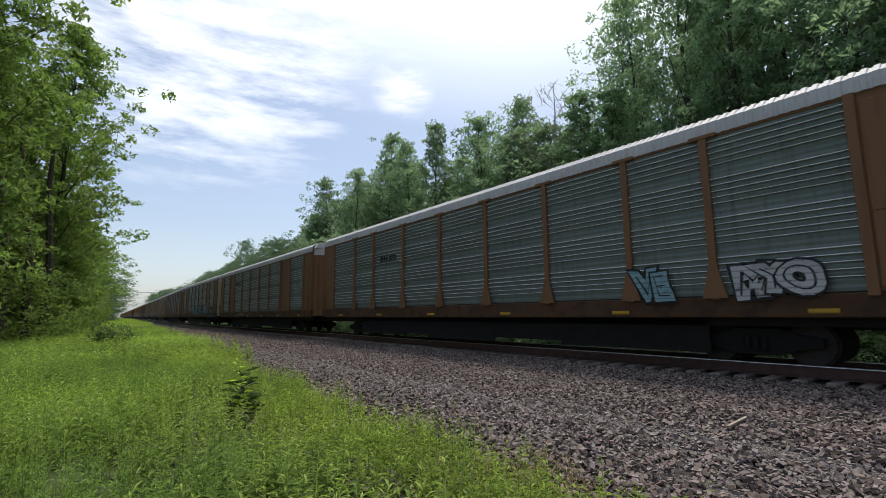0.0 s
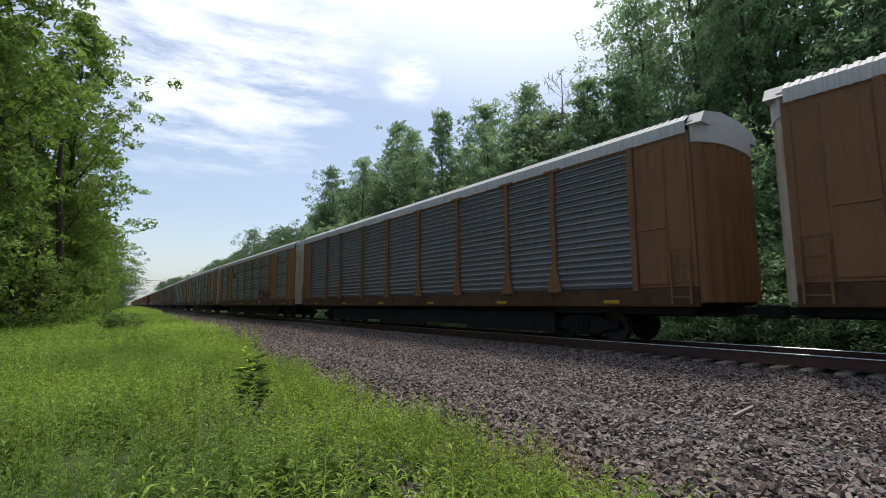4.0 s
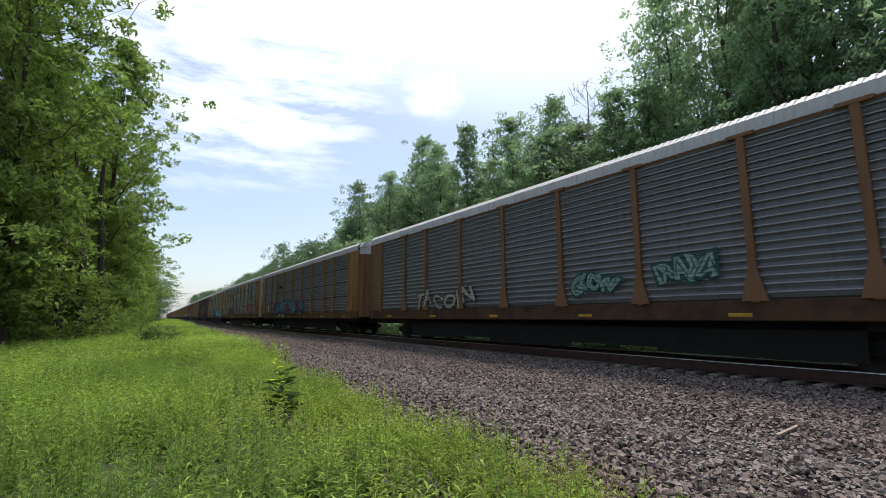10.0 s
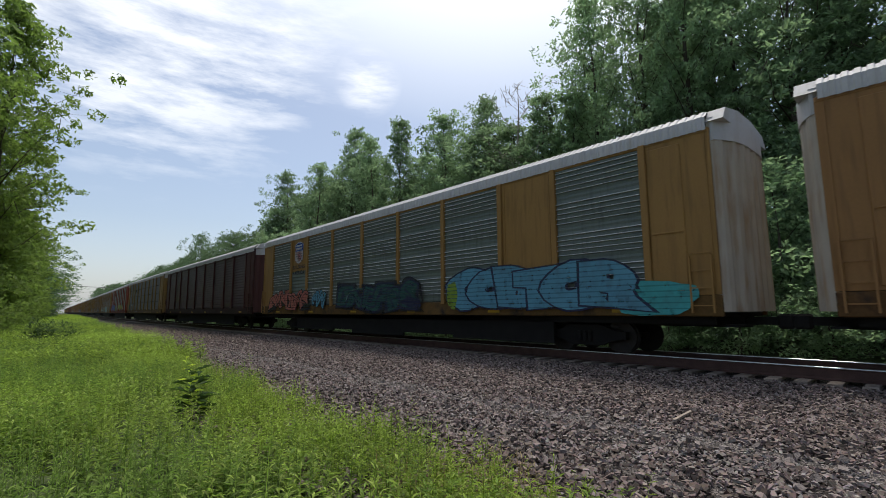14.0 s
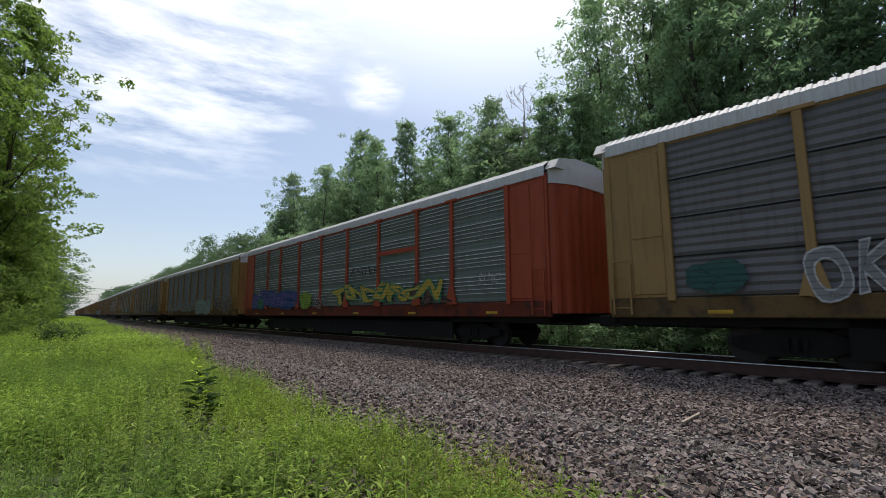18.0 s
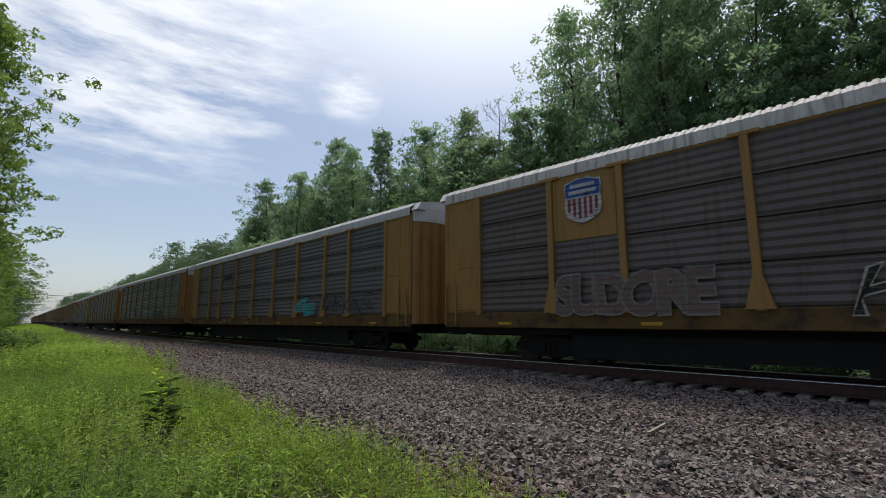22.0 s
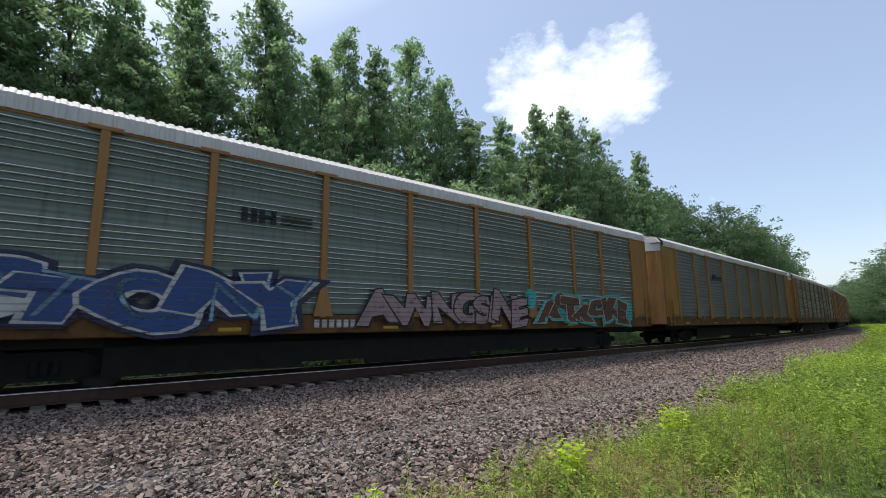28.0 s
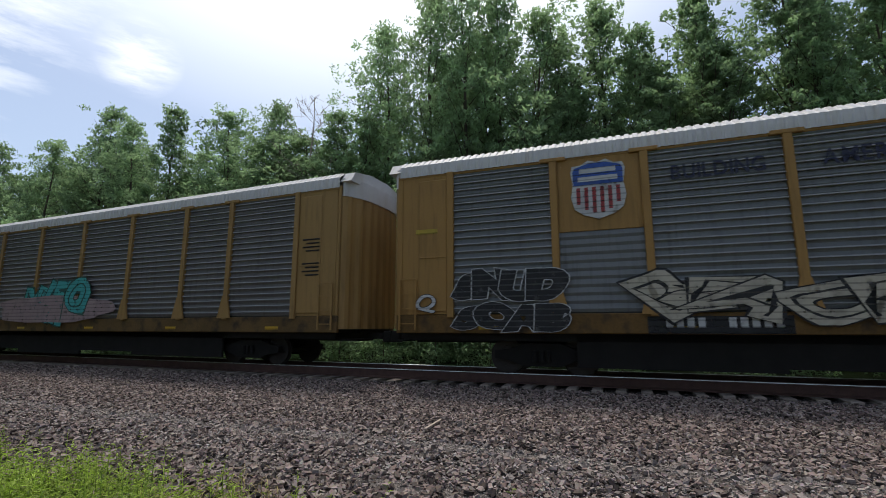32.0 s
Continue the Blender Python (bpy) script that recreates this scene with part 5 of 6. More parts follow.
# crest of the eastern wood: bearing west of north (negative: east) and height angle, degrees
CREST = [(-5, 3), (-8, 4.5), (-12, 8), (-15.8, 10), (-19, 9.5), (-21, 12), (-22.8, 16.2), (-26, 17.5), (-30, 22), (-33, 21), (-36, 23.2), (-39, 19.5), (-42, 24.4), (-45, 21.5), (-48, 25.6), (-50.5, 22), (-54, 25.5), (-57.5, 25.5), (-61, 35), (-66, 39), (-71, 41), (-75, 40), (-79.5, 36), (-82, 34), (-84.5, 27), (-88, 35.5), (-92, 32.5), (-95, 28), (-98.5, 35), (-101.5, 29), (-106, 36.5), (-109, 33), (-113, 30), (-117, 34.5), (-121, 30.5), (-126, 33), (-130, 27), (-133.5, 21.5), (-138, 23.5), (-143, 25.5), (-146.5, 22), (-150, 19), (-155, 15.5), (-160, 10), (-165, 6)]


def crest(az):
    for (a, ea), (b, eb) in zip(CREST, CREST[1:]):
        if b <= az <= a:
            return ea + (eb - ea) * (az - a) / (b - a)
    return CREST[0][1] if az > CREST[0][0] else CREST[-1][1]


rng = random.Random(21)
EAST_LABEL = ("tall leafy broadleaf tree in the dark wood behind the track", "slender tall tree with a ragged backlit crown behind the track")


def plant_east(x, y, share, kinds):
    az = -math.degrees(math.atan2(x, y))
    d = math.hypot(x, y)
    h = (1.6 + d * math.tan(radians(crest(az) + (1.2 if az < -125 else 0.3)))) * share
    h = max(min(h, 27), 6)
    k = rng.randrange(len(kinds)) if kinds is FAR else rng.choice((0, 0, 1, 2, 2)) if y > 3 else rng.choice((1, 3, 3, 4, 4))
    wide = 1.0 if h > 14 else 0.8
    tree_thing(kinds[k], pose(x, y, -0.05, 0, 0, rng.uniform(0, 360)) @ Matrix.Diagonal((wide * rng.uniform(0.85, 1.1), wide * rng.uniform(0.85, 1.1), h / 20, 1)), EAST_LABEL[k % 2])


for az, el in CREST:
    if -158 < az < -20:
        x = 27.5 + rng.uniform(-1, 2)
        y = x / math.tan(radians(-az))
        x += bend(y)
        plant_east(x, y, 1.0, EAST)
y = -95.0
while y < 72:
    for x0 in (32.0, 37.0):
        x = x0 + rng.uniform(-1.5, 1.5) + bend(y)
        plant_east(x, y + rng.uniform(-1.5, 1.5), rng.uniform(0.74, 0.9), EAST if x0 < 35 and -20 < y < 40 else FAR)
    y += 5.2
y = 72.0
while y < 520:
    for x0 in (29.0, 38.0):
        plant_east(x0 + rng.uniform(-2, 2) + bend(y), y + rng.uniform(-2, 2), rng.uniform(0.72, 0.94) * (1.0 if y < 120 else 0.8), FAR)
    y += 6.5 if y < 200 else 11.0
y = -95.0
while y > -230:
    for x0 in (25.0, 31.0):
        x = x0 + rng.uniform(-2, 2) + bend(y)
        tree_thing(rng.choice(FAR), pose(x, y, 0, 0, 0, rng.uniform(0, 360)) @ Matrix.Diagonal((1.2, 1.2, rng.uniform(1.0, 1.2), 1)), EAST_LABEL[0])
    y -= 6.0
tree_thing(DEAD, pose(27.0, 27.0 / math.tan(radians(51.8)), 0, 0, 0, 30) @ Matrix.Scale(0.98, 4), "bare dead tree with pale twigs at the wood's edge", "dead_tree")
tree_thing(DEAD, pose(29.0, 29.0 / math.tan(radians(20.2)), 0, 0, 0, 80) @ Matrix.Scale(0.8, 4), "bare dead tree with pale twigs at the wood's edge", "dead_tree")
# front young trees stand close to the track to shade the ground there
y = -80.0
while y < 95:
    for x0 in (21.6, 26.0):
        tree_thing(rng.choice(UNDER_WOOD), pose(x0 + rng.uniform(-1, 1) + bend(y), y + rng.uniform(-1.2, 1.2), -0.05, 0, 0, rng.uniform(0, 360)) @ Matrix.Diagonal((1, 1, rng.uniform(0.75, 1.35), 1)), "young leafy tree filling the foot of the dark wood", "young_tree")
    y += 4.4
# shrub rows added behind the train to cover and shade the bright ground
y = -75.0
while y < 95:
    for x0 in (18.4, 20.6):
        b = tagged(new("shrub"), "green shrub added before the wood to shade the ground", "shrub", "shrubs along the wood")
        k = BUSH[rng.randrange(3)]
        part("stem", k[0], b)
        part("foliage", k[1], b)
        b.matrix_basis = pose(x0 + rng.uniform(-0.7, 0.7) + bend(y), y + rng.uniform(-0.8, 0.8), -0.05, 0, 0, rng.uniform(0, 360)) @ Matrix.Diagonal((0.75, 0.75, rng.uniform(0.45, 0.8) if x0 < 19 else rng.uniform(0.8, 1.3), 1))
    y += 2.5

# the wood on the near side, north
LEFT_LABEL = ("tall sunlit broadleaf tree at the edge of the meadow", "dense green tree with hanging branches beside the meadow")
for x, y, h, w, k in ((-4.6, 30, 25, 1.0, 1), (-1.6, 40, 23, 1.0, 0), (-6.5, 36, 24, 1.0, 2), (-9.5, 27, 24, 1.0, 0), (-4.0, 47, 21, 1.0, 2), (-1.6, 54, 17, 0.95, 1), (-5.5, 60, 18, 1.0, 0), (-1.4, 66, 15, 0.95, 2), (-5.0, 74, 17, 1.0, 1), (-0.4, 82, 15, 1.0, 0), (-1.0, 96, 15, 1.1, 2), (0.4, 112, 15, 1.2, 1), (1.0, 130, 15, 1.3, 0), (2.2, 152, 15, 1.4, 2), (3.2, 180, 14, 1.5, 1), (4.5, 215, 14, 1.7, 0), (-13, 38, 24, 1.1, 1), (-11, 50, 22, 1.1, 2)):
    tree_thing(LEFT[k] if y < 100 else FAR[k], pose(x - (0.8 if y < 70 else 0.4), y, -0.05, 0, 0, x * 37 + y * 11) @ Matrix.Diagonal((w, w, h / 20, 1)), LEFT_LABEL[k % 2])
for x, y, hgt in ((-3.6, 33, 13), (-2.8, 34, 12), (-2.2, 36, 12.5)):
    vs, fs = [], []
    limb(vs, fs, [(0, 0, 0), (0.2, 0.1, hgt * 0.4), (0.9, 0.0, hgt * 0.75), (1.5, 0.3, hgt)], [0.24, 0.2, 0.15, 0.05], 8)
    me = bpy.data.meshes.new("trunk")
    me.from_pydata(vs, [], fs)
    me.materials.append(bark_m)
    tree_thing((me, MEADOW_BUSH[0][1]), pose(x, y, -0.1, 0, 0, x * 50), "bare dark leaning trunk over low leaves at the wood's edge", "leaning_tree")
for k, (x, y, f) in enumerate(((-7.5, 28, 1.2), (-5.4, 33, 1.1), (-4.6, 38, 1.1), (-3.6, 43, 1.0), (-3.4, 49, 1.0), (-2.8, 55, 0.9), (-2.6, 62, 0.9), (-2.0, 70, 0.9), (-11, 30, 1.3), (-1.2, 80, 0.9), (-14, 34, 1.4), (-8, 40, 1.3), (-4.6, -39, 1.2), (-1.8, -46, 1.0), (-8.5, -37, 1.3), (-0.4, -54, 0.9), (1.0, -63, 0.9))):
    tree_thing(THICKET[k % 2], pose(x, y, -0.05, 0, 0, k * 77) @ Matrix.Scale(f, 4), "low dense young tree filling the wood's edge")
for k, (x, y, h) in enumerate(((-9, 33, 25), (-13, 30, 25), (-7, 44, 23), (-16, 36, 25), (-7.5, 54, 20), (-8.5, -44, 24), (-6.0, -52, 22), (-14, -42, 25))):
    tree_thing(LEFT[k % 3], pose(x, y, -0.05, 0, 0, k * 61) @ Matrix.Diagonal((1.1, 1.1, h / 20, 1)), LEFT_LABEL[k % 2])
# woods that close the view far to the south
y = -180.0
while y > -330:
    for off in (0.0, -10.0, 28.0, 38.0):
        x = 12.5 + bend(y) - 13 + off + rng.uniform(-2, 2)
        tree_thing(rng.choice(FAR), pose(x, y + rng.uniform(-3, 3), 0, 0, 0, rng.uniform(0, 360)) @ Matrix.Diagonal((1.5, 1.5, rng.uniform(0.7, 0.95), 1)), EAST_LABEL[0])
    y -= 9.0
for k in range(16):
    tree_thing(rng.choice(FAR), pose(-10 + k * 12, -335 + rng.uniform(-6, 6), 0, 0, 0, rng.uniform(0, 360)) @ Matrix.Diagonal((1.8, 1.8, rng.uniform(0.8, 1.0), 1)), EAST_LABEL[0])
# south on the near side
for x, y, h, w, k in ((0.5, -36.5, 21, 0.92, 2), (-1.6, -41, 25, 1.0, 0), (-4.5, -37, 24, 0.95, 0), (0.2, -46, 17, 0.85, 2), (-3.5, -47, 22, 1.0, 1), (1.6, -57, 18, 0.85, 0), (-2.5, -58, 19, 1.0, 2), (3.4, -68, 19, 0.9, 1), (-1.5, -72, 18, 1.0, 0), (5.0, -80, 20, 0.9, 2), (6.6, -92, 20, 1.0, 0), (8.6, -106, 20, 1.1, 1), (12, -124, 20, 1.3, 2), (17, -146, 20, 1.5, 0), (24, -170, 20, 1.6, 1), (-9, -40, 24, 1.1, 2), (-13, -34, 24, 1.1, 1)):
    tree_thing(LEFT[k] if y > -90 else FAR[k], pose(x, y, -0.05, 0, 0, x * 41 - y * 13) @ Matrix.Diagonal((w, w, h / 20, 1)), LEFT_LABEL[k % 2])
for x, y in ((-6, 31), (-3.6, 38), (-2.5, 45), (-1.8, 52), (-1.2, 60), (-0.5, 70), (0.2, 80), (-9, 27), (-3, -38), (-1, -44), (1.0, -52), (2.6, -62), (-7, -36), (0.2, 90)):
    b = tagged(new("shrub"), "leafy shrub at the meadow's edge", "shrub", "shrubs along the meadow")
    k = MEADOW_BUSH[int(abs(x * 7 + y)) % 3]
    part("stem", k[0], b)
    me = k[1]
    part("foliage", me, b)
    b.matrix_basis = pose(x, y, -0.05, 0, 0, x * 91)

# ---- weeds ----
weed_leaf = leaf_material("weed_leaf", (0.225, 0.285, 0.055), (0.27, 0.43, 0.05), 0.37, 1.1)
weed_dry = leaf_material("dry_stalk", (0.30, 0.24, 0.11), (0.3, 0.24, 0.1), 0.3, 0.5)
lime_leaf = leaf_material("lime_leaf", (0.27, 0.38, 0.04), (0.7, 0.85, 0.08), 0.5, 0.35)
dark_leaf = leaf_material("dark_weed_leaf", (0.035, 0.065, 0.022), (0.07, 0.13, 0.02), 0.3, 0.4)


def weed(vs, fs, rng, x, y, h, leaves, size, broad=0.3):
    lx, ly = rng.uniform(-0.22, 0.22) * h, rng.uniform(-0.22, 0.22) * h
    b = len(vs)
    a = rng.uniform(0, 3.14)
    w = 0.0035
    for z, k in ((0, 1.0), (h, 0.4)):
        cx, cy = x + lx * z / h, y + ly * z / h
        vs.append((cx - w * k * math.cos(a), cy - w * k * math.sin(a), z))
        vs.append((cx + w * k * math.cos(a), cy + w * k * math.sin(a), z))
    fs.append((b, b + 1, b + 3, b + 2))
    for k in range(leaves):
        f = 0.22 + 0.8 * (k + rng.random() * 0.6) / leaves
        px, py, pz = x + lx * f, y + ly * f, h * f
        az = k * 2.4 + rng.uniform(-0.4, 0.4)
        ln = size * (1.25 - 0.75 * f) * rng.uniform(0.7, 1.25)
        dx, dy = math.cos(az), math.sin(az)
        up = rng.uniform(0.15, 0.75)
        b = len(vs)
        vs.append((px, py, pz))
        vs.append((px + dx * ln * 0.5 - dy * ln * broad * 0.5, py + dy * ln * 0.5 + dx * ln * broad * 0.5, pz + ln * 0.5 * up))
        vs.append((px + dx * ln, py + dy * ln, pz + ln * (up * 0.55 - 0.12)))
        vs.append((px + dx * ln * 0.5 + dy * ln * broad * 0.5, py + dy * ln * 0.5 - dx * ln * broad * 0.5, pz + ln * 0.5 * up))
        fs.append((b, b + 1, b + 2, b + 3))


def weed_patch(seed, size, count, h0, h1, leaves, leaf, mat_, broad=0.3, rise=0.45, plume=0.75):
    """A square of upright leafy stems; plume: how much the leaves shorten toward the tip."""
    rs = np.random.RandomState(seed)
    x, y = rs.uniform(-size / 2, size / 2, (2, count))
    h = rs.uniform(h0, h1, count) * (0.8 + 0.2 * rs.uniform(0, 1, count))
    bow_, dirn = rs.uniform(0.02, 0.26, count) * h, rs.uniform(0, 6.283, count)

    def along(f):
        k = f ** 1.7 * bow_[:, None]
        return np.stack([x[:, None] + k * np.cos(dirn)[:, None], y[:, None] + k * np.sin(dirn)[:, None], f * h[:, None]], -1)
    f = np.array([0.0, 0.4, 0.7, 1.0])[None].repeat(count, 0)
    line = along(f)
    flat = np.stack([np.cos(dirn + 1.3), np.sin(dirn + 1.3), 0 * dirn], -1)[:, None] * np.array([0.004, 0.0034, 0.0026, 0.001])[None, :, None]
    a, b = line - flat, line + flat
    stems = np.stack([a[:, :-1], b[:, :-1], b[:, 1:], a[:, 1:]], 2).reshape(-1, 4, 3)
    f = np.clip(0.12 + 0.9 * (np.arange(leaves)[None] + rs.uniform(0, 0.8, (count, leaves))) / leaves, 0, 1.0)
    p = along(f)
    az = np.arange(leaves)[None] * 2.4 + dirn[:, None] + rs.uniform(-0.5, 0.5, (count, leaves))
    ln = (leaf * (1.25 - plume * f) * rs.uniform(0.65, 1.25, (count, leaves)))[..., None]
    up = (rise * rs.uniform(0.2, 1.6, (count, leaves)) + 0.35 * f)[..., None]
    out = np.stack([np.cos(az), np.sin(az), 0 * az], -1)
    side = np.stack([-np.sin(az), np.cos(az), 0 * az], -1) * broad * 0.5
    z = np.array([0, 0, 1.0])
    mid = p + out * ln * 0.45 + z * ln * 0.45 * up
    tip = p + out * ln + z * ln * (up * 0.75 - 0.14)
    blades = np.stack([p, mid + side * ln, tip, mid - side * ln], 2).reshape(-1, 4, 3)
    return quads("weeds", np.concatenate([stems, blades]), mat_)


weed_deep = leaf_material("deep_weed_leaf", (0.15, 0.21, 0.05), (0.18, 0.32, 0.05), 0.37, 1.0)
weed_light = leaf_material("pale_weed_leaf", (0.25, 0.315, 0.07), (0.29, 0.46, 0.06), 0.39, 1.1)
NEAR = [weed_patch(300, 1.7, 120, 0.35, 0.76, 26, 0.1, weed_leaf, 0.27), weed_patch(301, 1.7, 115, 0.42, 0.86, 30, 0.085, weed_leaf, 0.23), weed_patch(302, 1.7, 100, 0.38, 0.76, 24, 0.115, weed_deep, 0.3), weed_patch(303, 1.7, 110, 0.34, 0.7, 24, 0.1, weed_light, 0.28), weed_patch(304, 1.7, 130, 0.35, 0.82, 34, 0.065, weed_deep, 0.21, 0.8), weed_patch(305, 1.7, 95, 0.42, 0.92, 28, 0.105, weed_light, 0.25)]
MID = [weed_patch(320 + k, 4.2, 400, 0.42, 0.84, 11, 0.2, (weed_leaf, weed_light, weed_deep)[k], 0.26) for k in range(3)]
OUT = [weed_patch(330 + k, 12.0, 800, 0.5, 0.85, 7, 0.45, weed_leaf, 0.3) for k in range(2)]
EDGEP = [weed_patch(340 + k, 1.2, 42, 0.18, 0.62, 16, 0.085, weed_leaf, 0.27) for k in range(2)]
DRY = weed_patch(350, 1.4, 170, 0.2, 0.55, 7, 0.16, weed_dry, 0.05)
meadow = tagged(new("meadow_weeds"), "thick bright green knee-high weeds beside the ballast", "weeds", kind="stuff")


def verge(y):
    return 2.55 + 0.045 * abs(y) + (bend(y) if y < 15 else 0.0)


rng = random.Random(77)


def patch(me, x, y, k=1.0):
    ob = new("weeds", me)
    ob.matrix_basis = pose(x, y, -0.055, 0, 0, rng.uniform(0, 360)) @ Matrix.Diagonal((1, 1, k * rng.uniform(0.85, 1.12), 1))
    ob.parent = meadow
    ob["kind"] = "stuff"


y = -11.0
while y < 18:
    x = verge(y) - 0.6
    row = 0
    while x > -1.8 - 0.25 * abs(y):
        if math.hypot(x - 0.1, y) > 0.9 and math.hypot(x - 1.95, y - 7.1) > 1.05:
            patch(NEAR[int((noise.noise((x * 0.55, y * 0.55, 4.0)) * 0.5 + 0.5) * 7.5 + rng.uniform(-0.6, 0.6)) % 6], x + rng.uniform(-0.25, 0.25), y + rng.uniform(-0.25, 0.25), ((0.85 if y > 0 else 0.6) if row == 0 else 1.0) * (0.7 if math.hypot(x, y) < 2.2 else 1.0))
        x -= 1.35
        row += 1
    for _ in range(6 if y > 0 else 4):
        patch(rng.choice(EDGEP), verge(y) + rng.uniform(-0.55, 0.3), y + rng.uniform(-0.7, 0.7))
    y += 1.35
for y0, y1 in ((18, 92), (-50, -11)):
    y = y0
    while y < y1:
        x = verge(y) - 1.6
        while x > -3.0 - 0.22 * abs(y):
            if abs(y) < 45 or x > -9:
                patch(MID[int((noise.noise((x * 0.25, y * 0.25, 4.0)) * 0.5 + 0.5) * 5 + rng.uniform(-0.6, 0.6)) % 3], x + rng.uniform(-0.5, 0.5), y + rng.uniform(-0.5, 0.5))
            x -= 3.5
        for _ in range(2):
            patch(rng.choice(EDGEP), verge(y) + rng.uniform(-0.4, 0.6), y + rng.uniform(-1.5, 1.5), 1.2)
        y += 3.5
for x in (-3.6, -7.4, -11.2, -15.0):
    for y in range(-22, 27, 4):
        if x < -1.8 - 0.24 * abs(y):
            patch(rng.choice(MID), x, y)
for y in list(range(98, 300, 10)) + list(range(-60, -160, -10)):
    for x in (verge(y) - 6, verge(y) - 16):
        patch(rng.choice(OUT), x, y)
for x, y in ((3.0, -3.2), (2.5, -3.9), (2.9, -4.4), (2.3, -5.2), (3.1, -6.0), (2.1, -3.1), (2.9, -7.4), (2.7, -2.4), (1.9, -2.5), (2.6, -4.8), (2.0, -4.2), (3.2, -8.4), (3.3, -5.4), (3.5, -9.8), (2.4, -6.6), (1.6, -3.6), (2.2, -8.0), (3.6, -11.5), (2.9, 3.0), (2.8, 9.5), (3.1, 12.5)):
    patch(DRY, x, y, 0.8)

def leafy_plant(name, label, x, y, h, stems, leaves, size, mat_, broad, spread, seed):
    rng = random.Random(seed)
    p = tagged(new(name), label, "plant")
    for k in range(stems):
        vs, fs = [], []
        weed(vs, fs, rng, rng.uniform(-spread, spread), rng.uniform(-spread, spread), h * rng.uniform(0.7, 1.0), leaves, size, broad)
        me = bpy.data.meshes.new("stem")
        me.from_pydata(vs, [], fs)
        me.materials.append(mat_)
        part("stem", me, p)["kind"] = "stuff"
    p.matrix_basis = pose(x, y, -0.05)
    return p


for k, (x, y, h) in enumerate(((3.44, -2.6, 0.42), (3.3, -4.75, 0.55), (3.42, -7.2, 0.6))):
    leafy_plant("sapling", "bright lime-green leafy sapling at the gravel's edge", x, y, h, 12, 11, 0.13, lime_leaf, 0.75, 0.17, 400 + k)
leafy_plant("tall_weed", "dark tall weed with long drooping leaves above the grass", 2.0, 7.7, 0.86, 3, 14, 0.32, dark_leaf, 0.42, 0.07, 410)
leafy_plant("tall_weed", "fresh lime-green shoot above dark leaves", 2.02, 7.72, 1.14, 1, 16, 0.2, lime_leaf, 0.35, 0.02, 413)
leafy_plant("tall_weed", "lone thin weed standing at the gravel's edge", 3.6, 9.6, 1.1, 2, 12, 0.14, weed_leaf, 0.25, 0.08, 411)
leafy_plant("grass_clump", "dense clump of long blade grass in the meadow", 0.95, 28.0, 1.4, 60, 8, 0.9, dark_leaf, 0.08, 0.8, 412)
for k in range(9):
    leafy_plant("tall_weed", "slender weed rising above the meadow", verge(4 + k * 1.4) - 0.25 - 0.3 * (k % 3), 4 + k * 1.4, 0.85, 2, 16, 0.11, weed_leaf, 0.25, 0.05, 420 + k)

for k in range(16):
    y = -6.5 - k * 1.15
    leafy_plant("tall_weed", "slender dark weed rising above the meadow", verge(y) - 0.1 - 0.35 * (k % 3), y, 0.95, 3, 18, 0.12, weed_deep, 0.22, 0.16, 440 + k)

# ---- timber stack, poles ----
stack_m = material("old_tie_timber", (0.095, 0.055, 0.045), 0.9, spread=0.5, scale=3.0, fine=40, bump=0.02, per_object=0.7)
bm = bmesh.new()
soft_box(bm, -1.35, 1.35, -0.12, 0.12, -0.09, 0.09, 0.015)
old_me = mesh_of("old_tie", bm, stack_m)
rng = random.Random(8)
st = tagged(new("tie_stack"), "stack of old dark timber railway ties in the grass", "timber stack")
for layer in range(12):
    for row in range(4):
        part("old_tie", old_me, st, pose(rng.uniform(-0.34, 0.34) * (1.2 - layer * 0.05), -0.5 + row * 0.27 + rng.uniform(-0.05, 0.05), 0.1 + layer * 0.187, rng.uniform(-4, 4), rng.uniform(-1.0, 1.0), rng.uniform(-3.5, 3.5)))
for layer in range(9):
    for row in range(2):
        part("old_tie", old_me, st, pose(-1.95 - row * 0.28, 0.6, 0.1 + layer * 0.187, 0, 0, 90 + rng.uniform(-3, 3)))
st.matrix_basis = pose(1.7, -25.6, -0.05, 0, 0, 4)

pole_m = material("pole_wood", (0.16, 0.12, 0.09), 0.9, spread=0.3)
wire_m = material("wire_black", (0.03, 0.03, 0.03), 0.7)
for x in (2.5, 34.0):
    bm = bmesh.new()
    bmesh.ops.create_cone(bm, segments=10, radius1=0.17, radius2=0.11, depth=9.0, cap_ends=True, matrix=pose(0, 0, 4.5))
    p = tagged(new("utility_pole", mesh_of("utility_pole", bm, pole_m)), "distant wooden utility pole carrying wires over the track", "utility pole")
    bm = bmesh.new()
    soft_box(bm, -0.06, 0.06, -1.1, 1.1, 8.3, 8.42, 0.01)
    part("crossarm", mesh_of("crossarm", bm, pole_m), p)
    p.matrix_basis = pose(x, 150, 0)
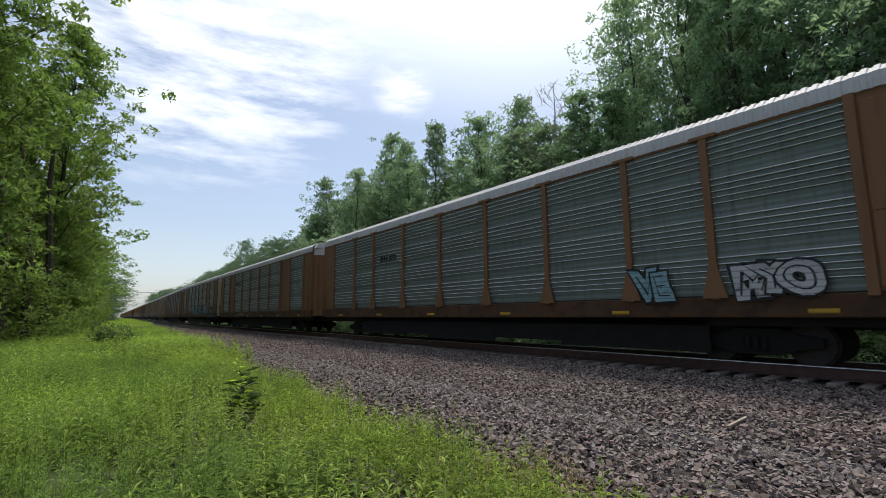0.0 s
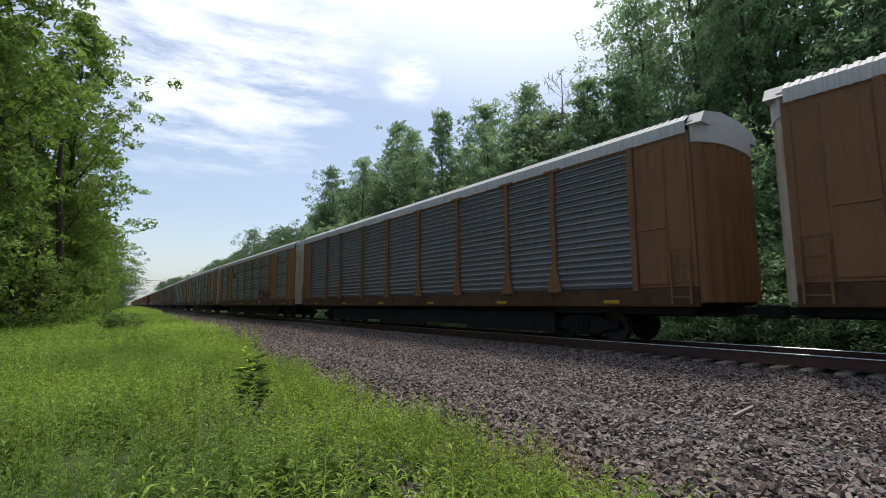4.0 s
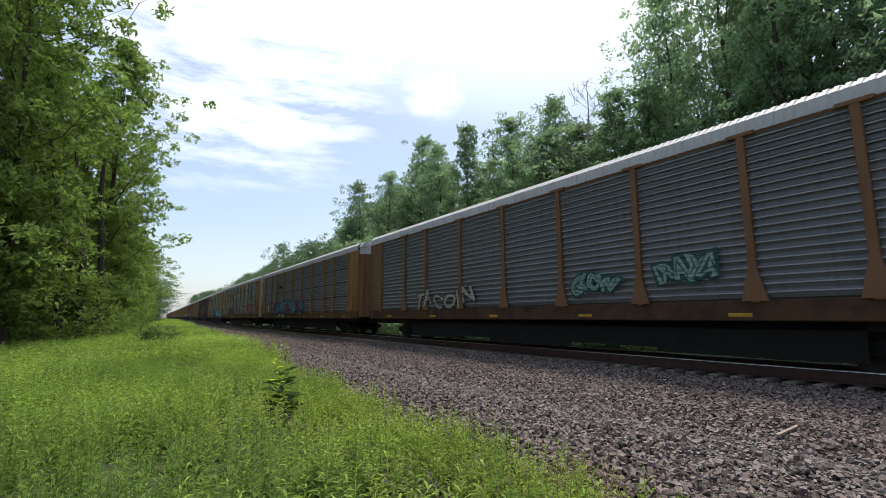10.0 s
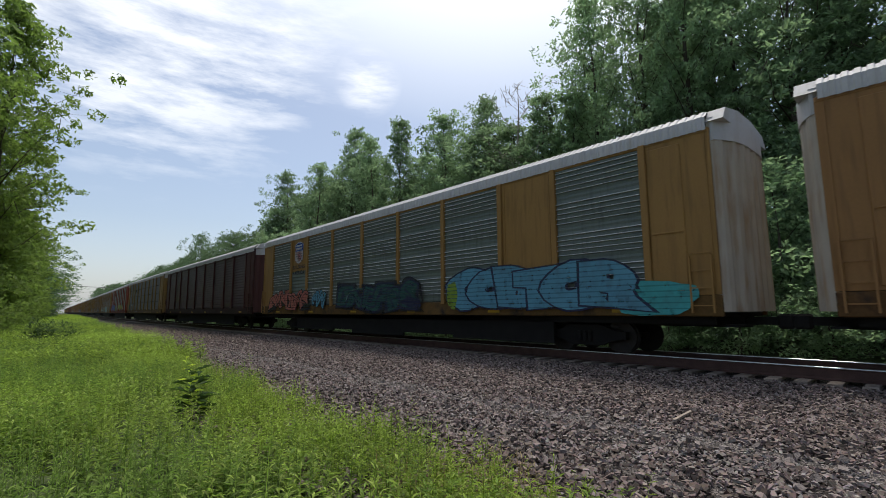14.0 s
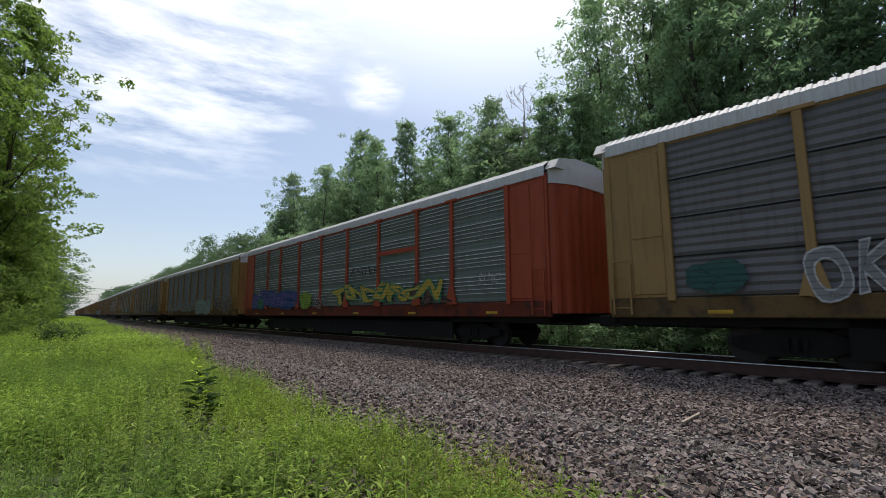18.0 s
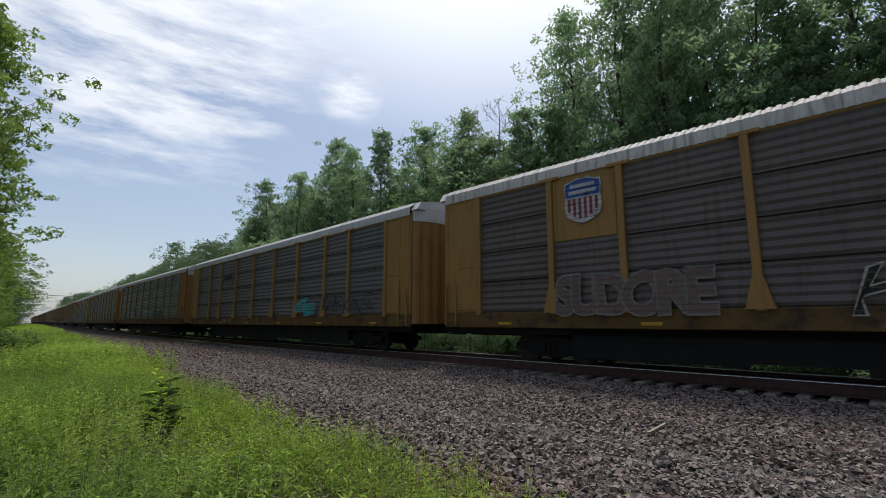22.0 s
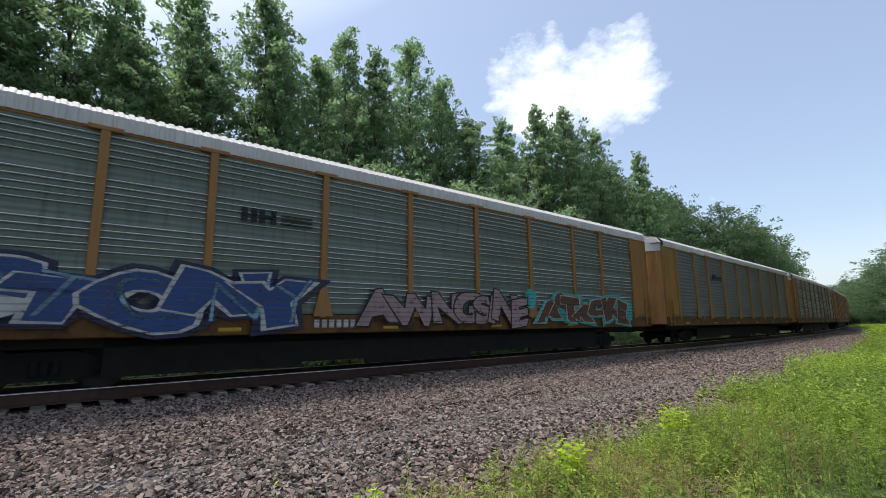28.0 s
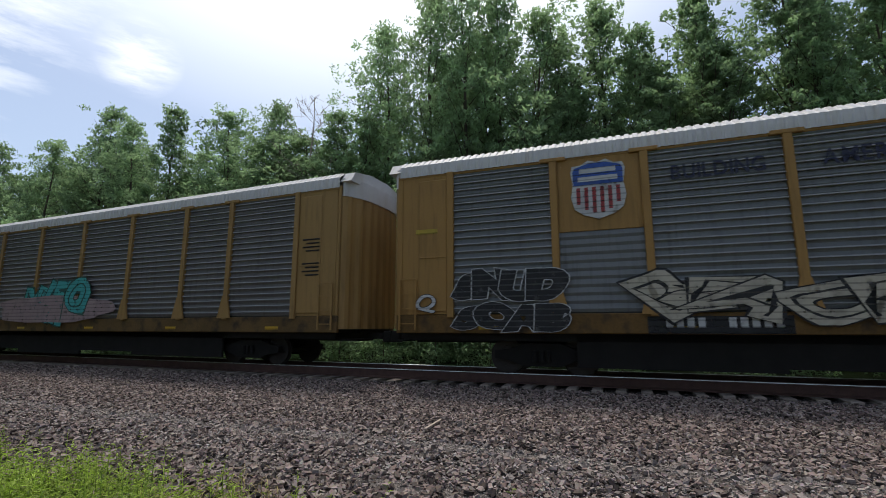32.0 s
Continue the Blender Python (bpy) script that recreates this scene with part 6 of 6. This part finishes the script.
for k, (dy, z) in enumerate(((-1.0, 8.45), (0.0, 8.45), (1.0, 8.45), (0.0, 6.9))):
    pts = []
    for i in range(17):
        f = i / 16
        pts.append((-30 + 90 * f, 150 + dy, z - 0.5 * math.sin(((f * 90 - 30 - 2.5) / 31.5 % 1) * 3.1416)))
    vs, fs = [], []
    for i, pnt in enumerate(pts):
        vs += [(pnt[0], pnt[1] - 0.02, pnt[2]), (pnt[0], pnt[1] + 0.02, pnt[2] - 0.01), (pnt[0], pnt[1], pnt[2] + 0.025)]
    for i in range(16):
        for j in range(3):
            fs.append((i * 3 + j, i * 3 + (j + 1) % 3, i * 3 + 3 + (j + 1) % 3, i * 3 + 3 + j))
    me = bpy.data.meshes.new("overhead_wire")
    me.from_pydata(vs, [], fs)
    me.materials.append(wire_m)
    tagged(new("overhead_wire", me), "thin dark overhead wire across the track", "wire", "overhead wires")

# ---- what moves ----
LAG = [(0, 1.6), (1, 1.5), (2, 1.25), (3, 0.9), (6.2, -0.2), (8, -0.15), (9, -0.3), (10, -0.1), (12, -0.1), (13, -0.3), (14, -0.15), (18, -0.2), (19, -0.3), (20.2, 0.15), (22, 0.5), (24, 0.7), (28.3, 0.75), (29, 0.25), (30, 0.0), (31, -0.15), (32, -0.42)]


def middle(i, t):
    """Where along the track car i's middle is at t: the train gathers speed slowly."""
    for (a, ca), (b, cb) in zip(LAG, LAG[1:]):
        if a <= t <= b:
            return PITCH * i + 11.75 - 19.16 * t - 0.00997 * t * t + ca + (cb - ca) * (t - a) / (b - a)


def car_pose(i, t):
    s = middle(i, t)
    a, b = beside(s - 10, 0, TR), beside(s + 10, 0, TR)
    mid = (a + b) / 2
    return pose(mid.x, mid.y, TR, 0, 0, math.degrees(math.atan2(-(b.x - a.x), b.y - a.y)))


def motions():
    times = [k * 0.5 for k in range(65)]
    for i, c in CARS.items():
        walk(c, [(t, car_pose(i, t)) for t in times])
        if not 0 <= i <= 23:
            continue
        t0 = max(0.0, (PITCH * i - 20) / 19.5)
        t1 = min(32.0, (PITCH * i + 44) / 19.5)
        steps = [0.0] + [k / 30 for k in range(int(t0 * 30) + 1, int(t1 * 30))] + [32.0]
        for truck in [o for o in c.children if o.name.startswith("truck")]:
            for w in truck.children:
                y = w.matrix_basis.translation.y
                rows, turn = [], 0.0
                for k, t in enumerate(steps):
                    if 1 < k < len(steps) - 1:
                        turn += math.degrees(20.0 / 30 / 0.46)
                    rows.append((t, pose(0, y, 0.42, turn % 360, 0, 0)))
                walk(w, rows)


motions()
